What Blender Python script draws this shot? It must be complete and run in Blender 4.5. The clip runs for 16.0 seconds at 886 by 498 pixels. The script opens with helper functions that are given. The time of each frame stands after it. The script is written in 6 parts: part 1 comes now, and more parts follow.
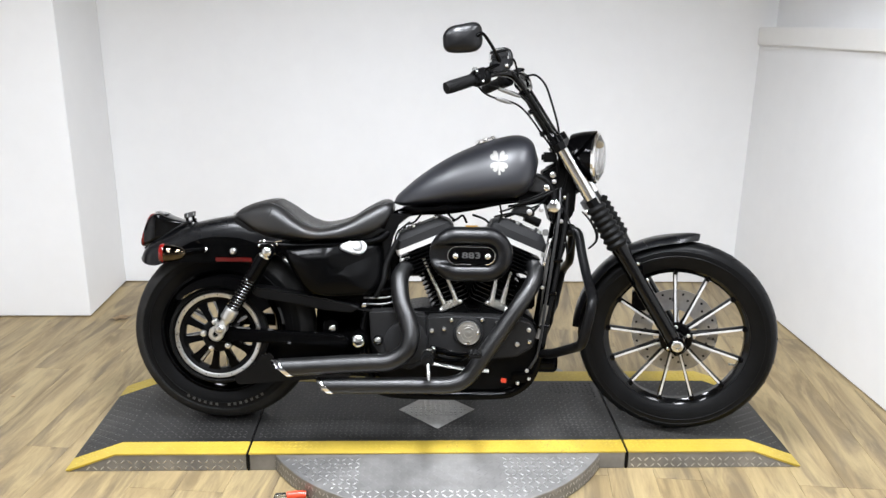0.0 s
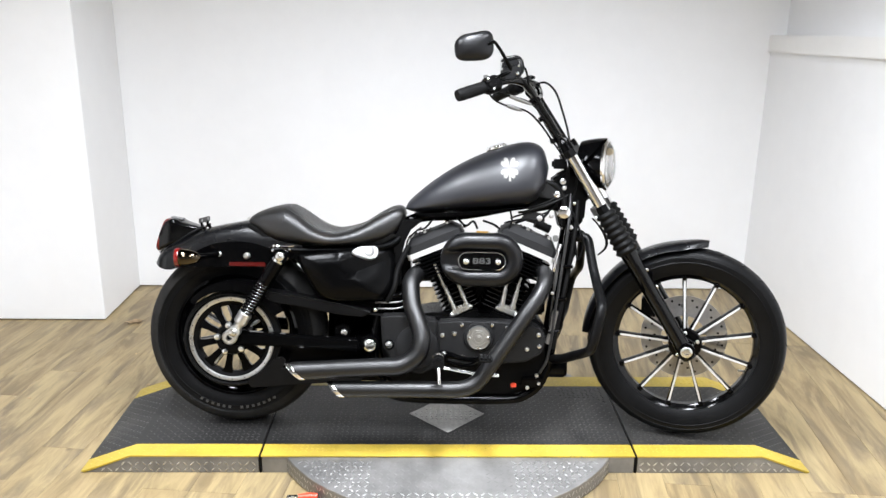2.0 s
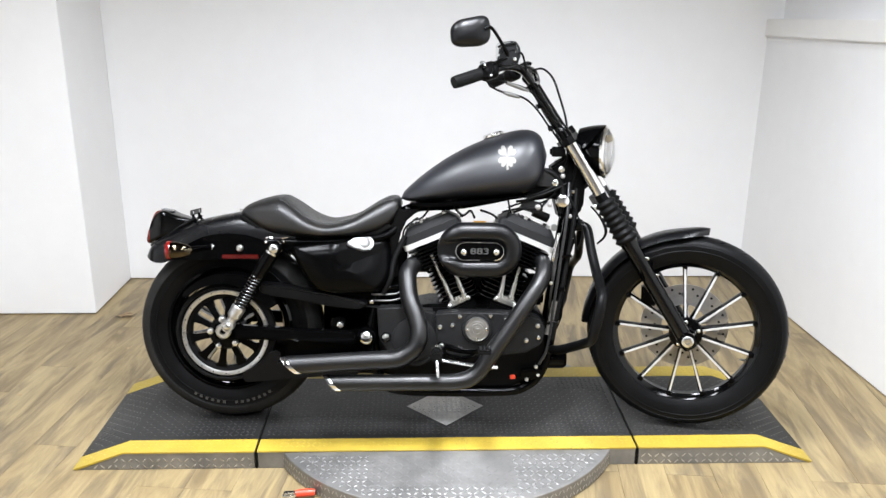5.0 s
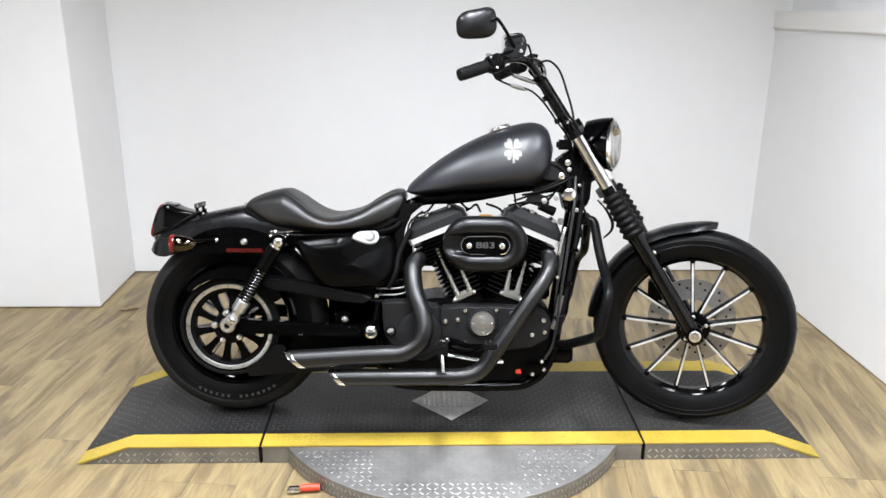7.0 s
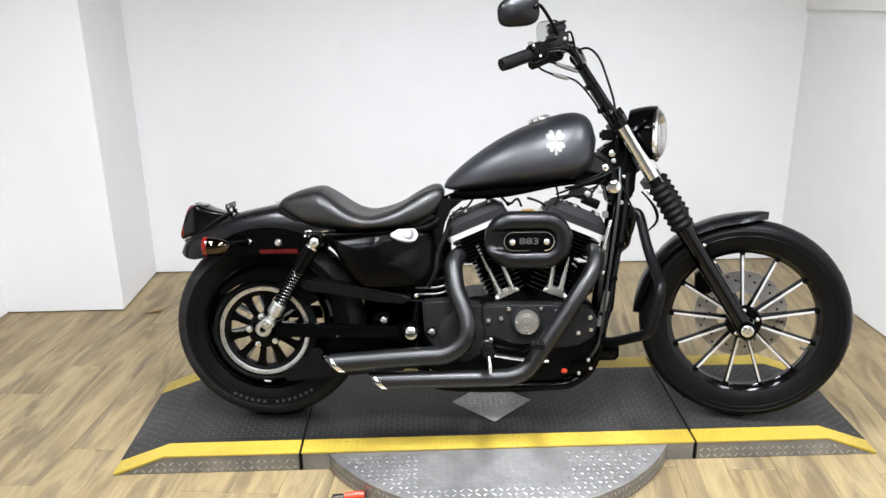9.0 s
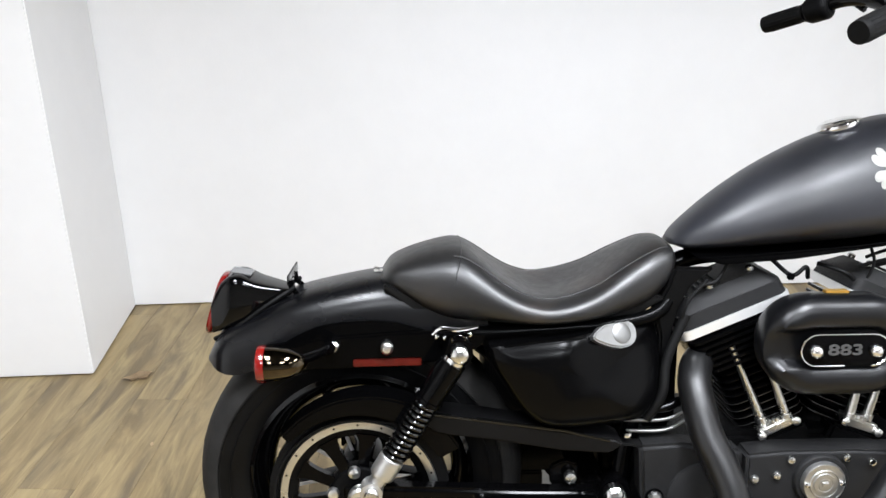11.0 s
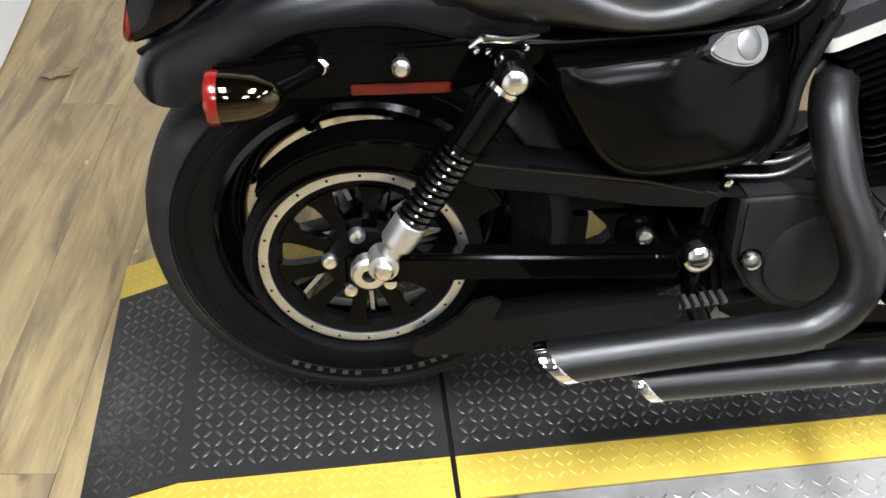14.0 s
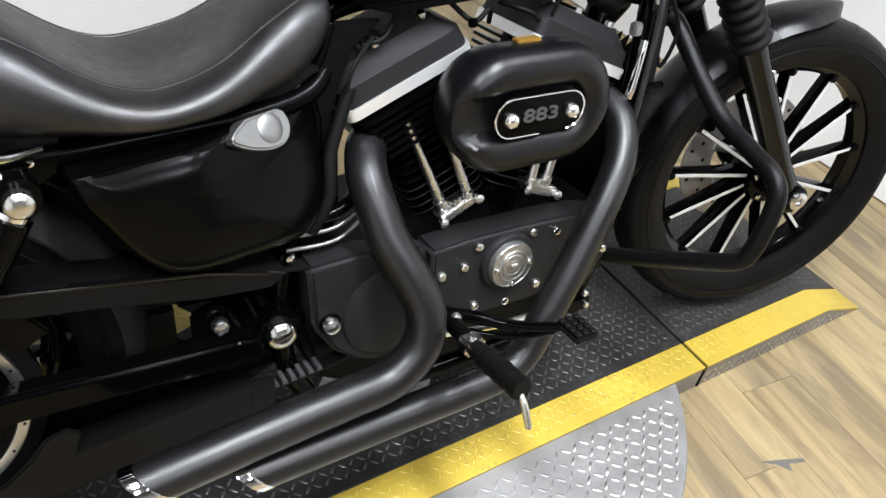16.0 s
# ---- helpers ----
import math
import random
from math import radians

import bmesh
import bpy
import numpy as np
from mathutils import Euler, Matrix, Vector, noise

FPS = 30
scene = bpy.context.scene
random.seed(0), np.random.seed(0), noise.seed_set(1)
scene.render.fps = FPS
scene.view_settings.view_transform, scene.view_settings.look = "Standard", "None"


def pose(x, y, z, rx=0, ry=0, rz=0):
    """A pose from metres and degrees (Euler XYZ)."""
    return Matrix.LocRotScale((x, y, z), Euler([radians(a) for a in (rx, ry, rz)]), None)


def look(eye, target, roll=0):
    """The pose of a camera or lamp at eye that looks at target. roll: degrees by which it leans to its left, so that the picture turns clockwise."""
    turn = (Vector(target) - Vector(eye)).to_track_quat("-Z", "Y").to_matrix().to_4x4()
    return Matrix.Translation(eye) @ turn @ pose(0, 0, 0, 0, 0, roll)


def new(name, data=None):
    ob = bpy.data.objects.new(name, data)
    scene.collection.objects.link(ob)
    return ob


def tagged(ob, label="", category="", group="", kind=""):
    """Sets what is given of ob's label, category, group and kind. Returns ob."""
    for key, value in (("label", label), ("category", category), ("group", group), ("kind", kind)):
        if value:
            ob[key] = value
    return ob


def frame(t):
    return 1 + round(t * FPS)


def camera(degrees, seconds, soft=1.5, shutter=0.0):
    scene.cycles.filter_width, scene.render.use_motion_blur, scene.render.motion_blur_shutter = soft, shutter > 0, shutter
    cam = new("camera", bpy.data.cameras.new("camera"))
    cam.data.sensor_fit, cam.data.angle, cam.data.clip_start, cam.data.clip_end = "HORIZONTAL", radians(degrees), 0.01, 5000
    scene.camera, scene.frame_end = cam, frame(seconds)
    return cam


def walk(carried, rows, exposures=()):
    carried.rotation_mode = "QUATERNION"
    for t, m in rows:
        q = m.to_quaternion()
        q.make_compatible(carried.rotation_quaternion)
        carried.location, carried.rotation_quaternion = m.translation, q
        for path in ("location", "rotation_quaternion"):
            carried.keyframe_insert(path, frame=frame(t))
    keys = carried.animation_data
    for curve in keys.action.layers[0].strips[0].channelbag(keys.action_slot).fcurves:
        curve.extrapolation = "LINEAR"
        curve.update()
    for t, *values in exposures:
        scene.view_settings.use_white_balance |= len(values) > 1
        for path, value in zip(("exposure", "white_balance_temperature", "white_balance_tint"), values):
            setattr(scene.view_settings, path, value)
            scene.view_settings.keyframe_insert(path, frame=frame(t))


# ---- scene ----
cam = camera(57.1, 16.0)
PATH = [
    (0, (-0.082, -2.572, 1.487), (-0.012, -0.662, 0.896), 0.8),
    (0.5, (-0.078, -2.578, 1.489), (-0.009, -0.668, 0.898), 1.0),
    (1, (-0.084, -2.585, 1.488), (-0.017, -0.674, 0.905), 0.9),
    (1.5, (-0.08, -2.587, 1.492), (-0.029, -0.675, 0.909), 0.9),
    (2, (-0.084, -2.6, 1.492), (-0.04, -0.685, 0.916), 0.8),
    (2.5, (-0.086, -2.601, 1.494), (-0.049, -0.684, 0.925), 0.9),
    (3, (-0.093, -2.592, 1.493), (-0.044, -0.676, 0.92), 0.6),
    (3.5, (-0.098, -2.581, 1.492), (-0.044, -0.666, 0.918), 0.4),
    (6, (-0.1, -2.537, 1.482), (-0.031, -0.636, 0.864), 0.5),
    (6.5, (-0.097, -2.533, 1.482), (-0.04, -0.631, 0.864), 0.1),
    (7, (-0.102, -2.532, 1.482), (-0.049, -0.632, 0.862), 0.4),
    (7.5, (-0.111, -2.539, 1.482), (-0.059, -0.633, 0.878), 0.9),
    (8, (-0.107, -2.54, 1.481), (-0.043, -0.635, 0.875), 0.9),
    (8.5, (-0.119, -2.523, 1.48), (-0.051, -0.62, 0.867), 1.3),
    (9, (-0.215, -2.437, 1.477), (-0.173, -0.544, 0.833), -0.9),
    (9.5, (-0.317, -2.204, 1.436), (-0.399, -0.327, 0.751), -1.7),
    (9.8, (-0.35, -1.981, 1.444), (-0.574, -0.12, 0.746), -6.0),
    (10, (-0.412, -1.873, 1.445), (-0.632, -0.025, 0.714), -4.4),
    (10.2, (-0.479, -1.742, 1.417), (-0.594, 0.12, 0.696), -3.6),
    (12.3, (-0.793, -0.799, 1.355), (-0.565, 0.898, 0.322), 2.2),
    (12.5, (-0.787, -0.785, 1.337), (-0.583, 0.873, 0.237), 1.8),
    (13, (-0.772, -0.794, 1.289), (-0.605, 0.763, 0.044), 1.9),
    (13.5, (-0.759, -0.8, 1.238), (-0.58, 0.637, -0.142), 2.8),
    (14, (-0.744, -0.805, 1.216), (-0.542, 0.576, -0.216), 1.9),
    (14.5, (-0.716, -0.806, 1.195), (-0.292, 0.539, -0.223), 3.6),
    (15, (-0.697, -0.773, 1.212), (-0.024, 0.465, -0.207), 7.5),
    (15.5, (-0.68, -0.779, 1.216), (0.248, 0.388, -0.116), 11.6),
    (16, (-0.615, -0.801, 1.252), (0.365, 0.393, -0.019), 11.1),
]
walk(cam, [(t, look(eye, target, roll)) for t, eye, target, roll in PATH], [(0.0, 0.23), (2.5, 0.42), (3.5, 0.40), (6.0, 0.23), (8.0, 0.18), (9.5, 0.26), (12.5, 0.31), (13.0, 0.42), (13.5, 0.45), (14.0, 0.27), (14.5, 0.12), (16.0, 0.03)])

# ---- world and lamps ----
world = bpy.data.worlds.new("world")
scene.world = world
world.use_nodes = True
world.node_tree.nodes["Background"].inputs[0].default_value = (0.9, 0.95, 1.0, 1)
world.node_tree.nodes["Background"].inputs[1].default_value = 0.05

CEILING = 2.75
LIGHTS = [(x, y, e * k) for y, e in ((-2.6, 27), (-0.76, 43)) for x, k in ((-1.15, 0.94), (0.0, 1.46), (1.15, 0.67))]
for lx, ly, watts in LIGHTS:
    lamp = bpy.data.lights.new("ceiling_lamp", "AREA")
    lamp.shape, lamp.size, lamp.size_y, lamp.energy = "RECTANGLE", 0.28, 0.9, watts
    lamp.color = (0.90, 0.94, 1.015)
    lamp.spread = radians(145)
    new("ceiling_lamp", lamp).matrix_world = pose(lx, ly, CEILING - 0.075)


# ---- materials ----
def nodes_of(name):
    m = bpy.data.materials.new(name)
    m.use_nodes = True
    nt = m.node_tree
    return m, nt, nt.nodes["Principled BSDF"]


def put(nt, kind, **values):
    n = nt.nodes.new(kind)
    for k, v in values.items():
        n.inputs[k.replace("_", " ")].default_value = v
    return n


def surface(name, colour, rough=0.5, metal=0.0, coat=0.0, vary=0.15, scale=30.0, bump=0.0, bump_scale=200.0, rough_vary=0.1, spec=0.5):
    """A paint, metal or plastic with mottling at two scales, uneven gloss and fine relief."""
    m, nt, b = nodes_of(name)
    li = nt.links.new
    co = nt.nodes.new("ShaderNodeTexCoord")
    n1 = put(nt, "ShaderNodeTexNoise", Scale=scale, Detail=5.0, Roughness=0.6)
    n2 = put(nt, "ShaderNodeTexNoise", Scale=scale / 9, Detail=3.0)
    li(co.outputs["Object"], n1.inputs["Vector"])
    li(co.outputs["Object"], n2.inputs["Vector"])
    add = nt.nodes.new("ShaderNodeMath")
    add.operation = "ADD"
    li(n1.outputs[0], add.inputs[0])
    li(n2.outputs[0], add.inputs[1])
    mr = put(nt, "ShaderNodeMapRange", From_Min=0.6, From_Max=1.4, To_Min=1 - vary, To_Max=1 + vary)
    li(add.outputs[0], mr.inputs["Value"])
    mul = nt.nodes.new("ShaderNodeVectorMath")
    mul.operation = "SCALE"
    mul.inputs[0].default_value = colour
    li(mr.outputs[0], mul.inputs["Scale"])
    li(mul.outputs[0], b.inputs["Base Color"])
    rr = put(nt, "ShaderNodeMapRange", From_Min=0.3, From_Max=0.7, To_Min=max(0.02, rough - rough_vary), To_Max=min(1, rough + rough_vary))
    li(n2.outputs[0], rr.inputs["Value"])
    li(rr.outputs[0], b.inputs["Roughness"])
    b.inputs["Metallic"].default_value = metal
    b.inputs["Specular IOR Level"].default_value = spec
    b.inputs["Coat Weight"].default_value = coat
    b.inputs["Coat Roughness"].default_value = 0.06
    if bump:
        n3 = put(nt, "ShaderNodeTexNoise", Scale=bump_scale, Detail=3.0)
        li(co.outputs["Object"], n3.inputs["Vector"])
        bp = put(nt, "ShaderNodeBump", Strength=bump, Distance=0.002)
        li(n3.outputs[0], bp.inputs["Height"])
        li(bp.outputs[0], b.inputs["Normal"])
    return m


def worn(name, colour, under, amount, rough, metal_under=1.0, scale=14.0, spec=0.5):
    """A coat of paint worn through in scattered scuffs to what lies under it."""
    m, nt, b = nodes_of(name)
    li = nt.links.new
    co = nt.nodes.new("ShaderNodeTexCoord")
    big = put(nt, "ShaderNodeTexNoise", Scale=scale / 5, Detail=4.0, Roughness=0.65)
    fine = put(nt, "ShaderNodeTexNoise", Scale=scale * 9, Detail=6.0, Roughness=0.7)
    for n in (big, fine):
        li(co.outputs["Object"], n.inputs["Vector"])
    mix = nt.nodes.new("ShaderNodeMath")
    mix.operation = "MULTIPLY"
    li(big.outputs[0], mix.inputs[0])
    li(fine.outputs[0], mix.inputs[1])
    ramp = put(nt, "ShaderNodeMapRange", From_Min=0.42 - amount, From_Max=0.5 - amount * 0.6, To_Min=0.0, To_Max=1.0)
    li(mix.outputs[0], ramp.inputs["Value"])
    tone = put(nt, "ShaderNodeMapRange", From_Min=0.3, From_Max=0.7, To_Min=0.78, To_Max=1.2)
    li(big.outputs[0], tone.inputs["Value"])
    sc = nt.nodes.new("ShaderNodeVectorMath")
    sc.operation = "SCALE"
    sc.inputs[0].default_value = colour
    li(tone.outputs[0], sc.inputs["Scale"])
    cm = nt.nodes.new("ShaderNodeMix")
    cm.data_type = "RGBA"
    li(ramp.outputs[0], cm.inputs["Factor"])
    li(sc.outputs[0], cm.inputs["A"])
    cm.inputs["B"].default_value = (*under, 1)
    li(cm.outputs["Result"], b.inputs["Base Color"])
    mm = nt.nodes.new("ShaderNodeMath")
    mm.operation = "MULTIPLY"
    mm.inputs[1].default_value = metal_under
    li(ramp.outputs[0], mm.inputs[0])
    li(mm.outputs[0], b.inputs["Metallic"])
    b.inputs["Roughness"].default_value = rough
    b.inputs["Specular IOR Level"].default_value = spec
    bp = put(nt, "ShaderNodeBump", Strength=0.25, Distance=0.001)
    li(fine.outputs[0], bp.inputs["Height"])
    li(bp.outputs[0], b.inputs["Normal"])
    return m


def plank_material():
    """Wood-look vinyl: cream and taupe marbled along the board, fine grain, knots, and a tone of its own for each board."""
    m, nt, b = nodes_of("vinyl_plank")
    li = nt.links.new
    co = nt.nodes.new("ShaderNodeTexCoord")
    info = nt.nodes.new("ShaderNodeObjectInfo")
    shift = nt.nodes.new("ShaderNodeVectorMath")
    shift.operation = "SCALE"
    shift.inputs[0].default_value = (13.0, 7.0, 3.0)
    li(info.outputs["Random"], shift.inputs["Scale"])
    addv = nt.nodes.new("ShaderNodeVectorMath")
    li(co.outputs["Object"], addv.inputs[0])
    li(shift.outputs[0], addv.inputs[1])

    def streaks(sx, sy, detail, rough, twist):
        mp = nt.nodes.new("ShaderNodeMapping")
        mp.inputs["Scale"].default_value = (sx, sy, 1)
        li(addv.outputs[0], mp.inputs["Vector"])
        n = put(nt, "ShaderNodeTexNoise", Scale=1.0, Detail=detail, Roughness=rough, Distortion=twist)
        li(mp.outputs[0], n.inputs["Vector"])
        return n

    def blend(fac, a, c):
        mx = nt.nodes.new("ShaderNodeMix")
        mx.data_type = "RGBA"
        li(fac, mx.inputs["Factor"])
        for key, v in (("A", a), ("B", c)):
            if isinstance(v, tuple):
                mx.inputs[key].default_value = (*v, 1)
            else:
                li(v, mx.inputs[key])
        return mx.outputs["Result"]

    def limit(src, lo, hi, a=0.0, c=1.0):
        mr = put(nt, "ShaderNodeMapRange", From_Min=lo, From_Max=hi, To_Min=a, To_Max=c)
        li(src, mr.inputs["Value"])
        return mr.outputs[0]

    broad, fine, hue = streaks(13, 2.1, 5.0, 0.6, 1.1), streaks(80, 4.5, 5.0, 0.65, 0.5), streaks(6, 2.2, 3.0, 0.5, 0.6)
    own = limit(info.outputs["Random"], 0.0, 1.0, -0.03, 0.03)
    tot = nt.nodes.new("ShaderNodeMath")
    li(broad.outputs[0], tot.inputs[0])
    li(own, tot.inputs[1])
    cream = blend(limit(hue.outputs[0], 0.35, 0.65), (0.310, 0.240, 0.122), (0.282, 0.212, 0.108))
    taupe = blend(limit(hue.outputs[0], 0.4, 0.6), (0.150, 0.114, 0.068), (0.168, 0.123, 0.064))
    col = blend(limit(tot.outputs[0], 0.37, 0.60), taupe, cream)
    grain = limit(fine.outputs[0], 0.3, 0.7, 0.86, 1.12)
    dim = nt.nodes.new("ShaderNodeVectorMath")
    dim.operation = "SCALE"
    li(col, dim.inputs[0])
    li(grain, dim.inputs["Scale"])
    mp = nt.nodes.new("ShaderNodeMapping")
    mp.inputs["Scale"].default_value = (5.5, 3.2, 1)
    li(addv.outputs[0], mp.inputs["Vector"])
    knot = put(nt, "ShaderNodeTexVoronoi", Scale=1.0, Randomness=1.0)
    li(mp.outputs[0], knot.inputs["Vector"])
    col = blend(limit(knot.outputs["Distance"], 0.02, 0.075, 0.75, 0.0), dim.outputs[0], (0.10, 0.07, 0.042))
    li(col, b.inputs["Base Color"])
    li(limit(broad.outputs[0], 0.3, 0.7, 0.5, 0.36), b.inputs["Roughness"])
    b.inputs["Specular IOR Level"].default_value = 0.35
    bp = put(nt, "ShaderNodeBump", Strength=0.12, Distance=0.002)
    li(fine.outputs[0], bp.inputs["Height"])
    li(bp.outputs[0], b.inputs["Normal"])
    return m


def vinyl_material():
    """Seat vinyl: pebbled black skin; brown patches stand for wear and a warm reflected sheen."""
    m, nt, b = nodes_of("seat_vinyl")
    li = nt.links.new
    co = nt.nodes.new("ShaderNodeTexCoord")
    rub_sheen = put(nt, "ShaderNodeTexNoise", Scale=7.0, Detail=4.0, Roughness=0.6, Distortion=0.4)
    fine = put(nt, "ShaderNodeTexNoise", Scale=60.0, Detail=4.0, Roughness=0.6)
    pebble = put(nt, "ShaderNodeTexVoronoi", Scale=620.0)
    crease = put(nt, "ShaderNodeTexNoise", Scale=22.0, Detail=3.0, Distortion=1.2)
    for n in (rub_sheen, fine, pebble, crease):
        li(co.outputs["Object"], n.inputs["Vector"])
    worn_sheen = put(nt, "ShaderNodeMapRange", From_Min=0.48, From_Max=0.70, To_Min=0.0, To_Max=1.0)
    li(rub_sheen.outputs[0], worn_sheen.inputs["Value"])
    mix = nt.nodes.new("ShaderNodeMix")
    mix.data_type = "RGBA"
    li(worn_sheen.outputs[0], mix.inputs["Factor"])
    mix.inputs["A"].default_value = (0.0026, 0.0025, 0.0026, 1)
    mix.inputs["B"].default_value = (0.0125, 0.0092, 0.0072, 1)
    li(mix.outputs["Result"], b.inputs["Base Color"])
    gloss = put(nt, "ShaderNodeMapRange", From_Min=0.35, From_Max=0.65, To_Min=0.36, To_Max=0.45)
    li(fine.outputs[0], gloss.inputs["Value"])
    li(gloss.outputs[0], b.inputs["Roughness"])
    b.inputs["Specular IOR Level"].default_value = 0.60
    both = nt.nodes.new("ShaderNodeMath")
    both.operation = "MULTIPLY_ADD"
    both.inputs[1].default_value = 0.35
    li(pebble.outputs["Distance"], both.inputs[0])
    li(crease.outputs[0], both.inputs[2])
    bp = put(nt, "ShaderNodeBump", Strength=0.12, Distance=0.003)
    li(both.outputs[0], bp.inputs["Height"])
    li(bp.outputs[0], b.inputs["Normal"])
    return m


WALL = surface("white_wall_paint", (0.80, 0.80, 0.80), 0.6, vary=0.025, scale=9, bump=0.12, bump_scale=140)
CEIL = surface("dark_ceiling_paint", (0.06, 0.06, 0.06), 0.8, vary=0.02, scale=12, bump=0.2, bump_scale=90)
DIM = surface("unseen_wall_grey", (0.42, 0.415, 0.40), 0.7, vary=0.05, scale=9, bump=0.12, bump_scale=140)
TRIM = surface("trim_paint", (0.8, 0.79, 0.77), 0.4, vary=0.03, scale=9)
PLANK = plank_material()
# brown tone that stands for the shade in the board joints
JOINT = surface("joint_shadow", (0.15, 0.115, 0.072), 0.9)
TANK = surface("satin_tank_paint", (0.0105, 0.0113, 0.0145), 0.37, vary=0.1, scale=60, bump=0.03, bump_scale=900, rough_vary=0.03, spec=0.60)
COVER = surface("satin_cover_paint", (0.0024, 0.0025, 0.0030), 0.33, vary=0.12, scale=60, bump=0.03, bump_scale=900, rough_vary=0.03, spec=0.32)
FENDER = surface("satin_fender_paint", (0.0018, 0.0019, 0.0024), 0.28, vary=0.1, scale=60, bump=0.03, bump_scale=900, rough_vary=0.03, spec=0.34)
GLOSS = surface("gloss_black_paint", (0.0008, 0.0008, 0.0009), 0.10, coat=0.0, vary=0.1, scale=40, rough_vary=0.03, spec=0.085)
PIANO = surface("polished_black_paint", (0.0009, 0.0009, 0.001), 0.10, vary=0.1, scale=40, rough_vary=0.03, spec=0.28)
WHITE = surface("white_reflector", (0.78, 0.79, 0.8), 0.3, vary=0.05, scale=40)
CASE = surface("wrinkle_engine_coat", (0.0105, 0.0105, 0.0108), 0.5, vary=0.2, scale=80, bump=0.35, bump_scale=700, rough_vary=0.08, spec=0.17)
WRINKLE = surface("wrinkle_black_coat", (0.0018, 0.0018, 0.0019), 0.42, vary=0.2, scale=80, bump=0.35, bump_scale=700, rough_vary=0.08, spec=0.07)
GUARD = surface("moulded_guard_plastic", (0.0030, 0.0030, 0.0032), 0.34, vary=0.2, scale=60, bump=0.1, bump_scale=500, rough_vary=0.06, spec=0.12)
COIL = surface("bright_black_coil", (0.002, 0.002, 0.002), 0.12, vary=0.1, scale=40, rough_vary=0.03, spec=0.5)
SIDE = surface("satin_side_cover", (0.0009, 0.0009, 0.0010), 0.22, vary=0.12, scale=60, bump=0.03, bump_scale=700, rough_vary=0.04, spec=0.085)
EXHAUST = surface("heatproof_black_coat", (0.0040, 0.0040, 0.0042), 0.36, vary=0.25, scale=30, bump=0.12, bump_scale=500, rough_vary=0.06, spec=0.47)
SATIN = surface("black_arm_coat", (0.0010, 0.0010, 0.0011), 0.20, vary=0.15, scale=40, bump=0.04, bump_scale=300, rough_vary=0.05, spec=0.05)
RUBBER = surface("tyre_rubber", (0.0036, 0.0037, 0.0040), 0.40, vary=0.35, scale=30, bump=0.2, bump_scale=350, rough_vary=0.1, spec=0.10)
SOFT = surface("black_rubber", (0.0028, 0.0028, 0.0028), 0.55, vary=0.2, scale=60, bump=0.1, bump_scale=300, spec=0.12)
DUSTY = surface("dusty_tread_rubber", (0.017, 0.0166, 0.016), 0.6, vary=0.5, scale=22, bump=0.3, bump_scale=300, rough_vary=0.1, spec=0.1)
VINYL = vinyl_material()
CHROME = surface("chrome", (0.82, 0.82, 0.82), 0.1, metal=1, vary=0.05, scale=50, rough_vary=0.05)
STEEL = surface("zinc_steel", (0.66, 0.66, 0.64), 0.27, metal=1, vary=0.18, scale=90, rough_vary=0.12)
ALU = surface("machined_aluminium", (0.53, 0.53, 0.52), 0.36, metal=0.97, vary=0.18, scale=40, bump=0.04, bump_scale=900, rough_vary=0.1)
BAND = surface("polished_band", (0.8, 0.8, 0.79), 0.4, metal=0.7, vary=0.06, scale=50)
BLADE = surface("machined_spoke_edge", (0.6, 0.6, 0.6), 0.36, metal=0.4, vary=0.12, scale=70)
IRON = surface("brake_disc_steel", (0.42, 0.41, 0.40), 0.34, metal=0.6, vary=0.2, scale=60)
REDLENS = surface("red_lens", (0.13, 0.004, 0.003), 0.16, coat=0.5, vary=0.1, scale=90)
REFLECT = surface("red_reflector", (0.055, 0.0025, 0.0018), 0.14, vary=0.3, scale=160)
ORANGE = surface("orange_plastic", (0.55, 0.05, 0.02), 0.35, vary=0.1, scale=60)
SMOKE = surface("smoked_chrome", (0.075, 0.060, 0.040), 0.07, metal=1, vary=0.15, scale=40, rough_vary=0.03)
BRASS = surface("brass_tag", (0.55, 0.33, 0.07), 0.4, metal=0.8, vary=0.15, scale=80)
DECAL = worn("silver_decal", (0.27, 0.265, 0.245), (0.02, 0.02, 0.02), -0.02, 0.5, 0.0, 60)
FIN = surface("dull_fin_edge", (0.05, 0.05, 0.05), 0.4, metal=0.8, vary=0.3, scale=60)
INK = surface("dull_grey_print", (0.04, 0.04, 0.04), 0.5)
GREYWIN = surface("smoked_window", (0.11, 0.11, 0.11), 0.2, spec=0.6)
PALE = surface("pale_grey_label", (0.3, 0.3, 0.29), 0.5)
YELLOW = worn("yellow_safety_paint", (0.39, 0.28, 0.034), (0.1, 0.09, 0.06), 0.062, 0.46, 0.3, 16)
YELLOW_LUG = worn("worn_yellow_lug", (0.42, 0.31, 0.045), (0.15, 0.13, 0.085), 0.10, 0.40, 0.6, 20)
COAT = worn("black_grip_coat", (0.0155, 0.0152, 0.0148), (0.07, 0.066, 0.060), 0.13, 0.42, 0.5, 10, 0.26)
TREAD = surface("bare_tread_plate", (0.215, 0.21, 0.202), 0.43, metal=0.55, vary=0.45, scale=11, bump=0.06, bump_scale=300, rough_vary=0.14)
DIAMOND = surface("scuffed_bare_plate", (0.42, 0.415, 0.40), 0.5, metal=0.35, vary=0.35, scale=40, bump=0.1, bump_scale=300)
LUG = surface("worn_lug", (0.074, 0.072, 0.069), 0.34, metal=0.55, vary=0.8, scale=7)
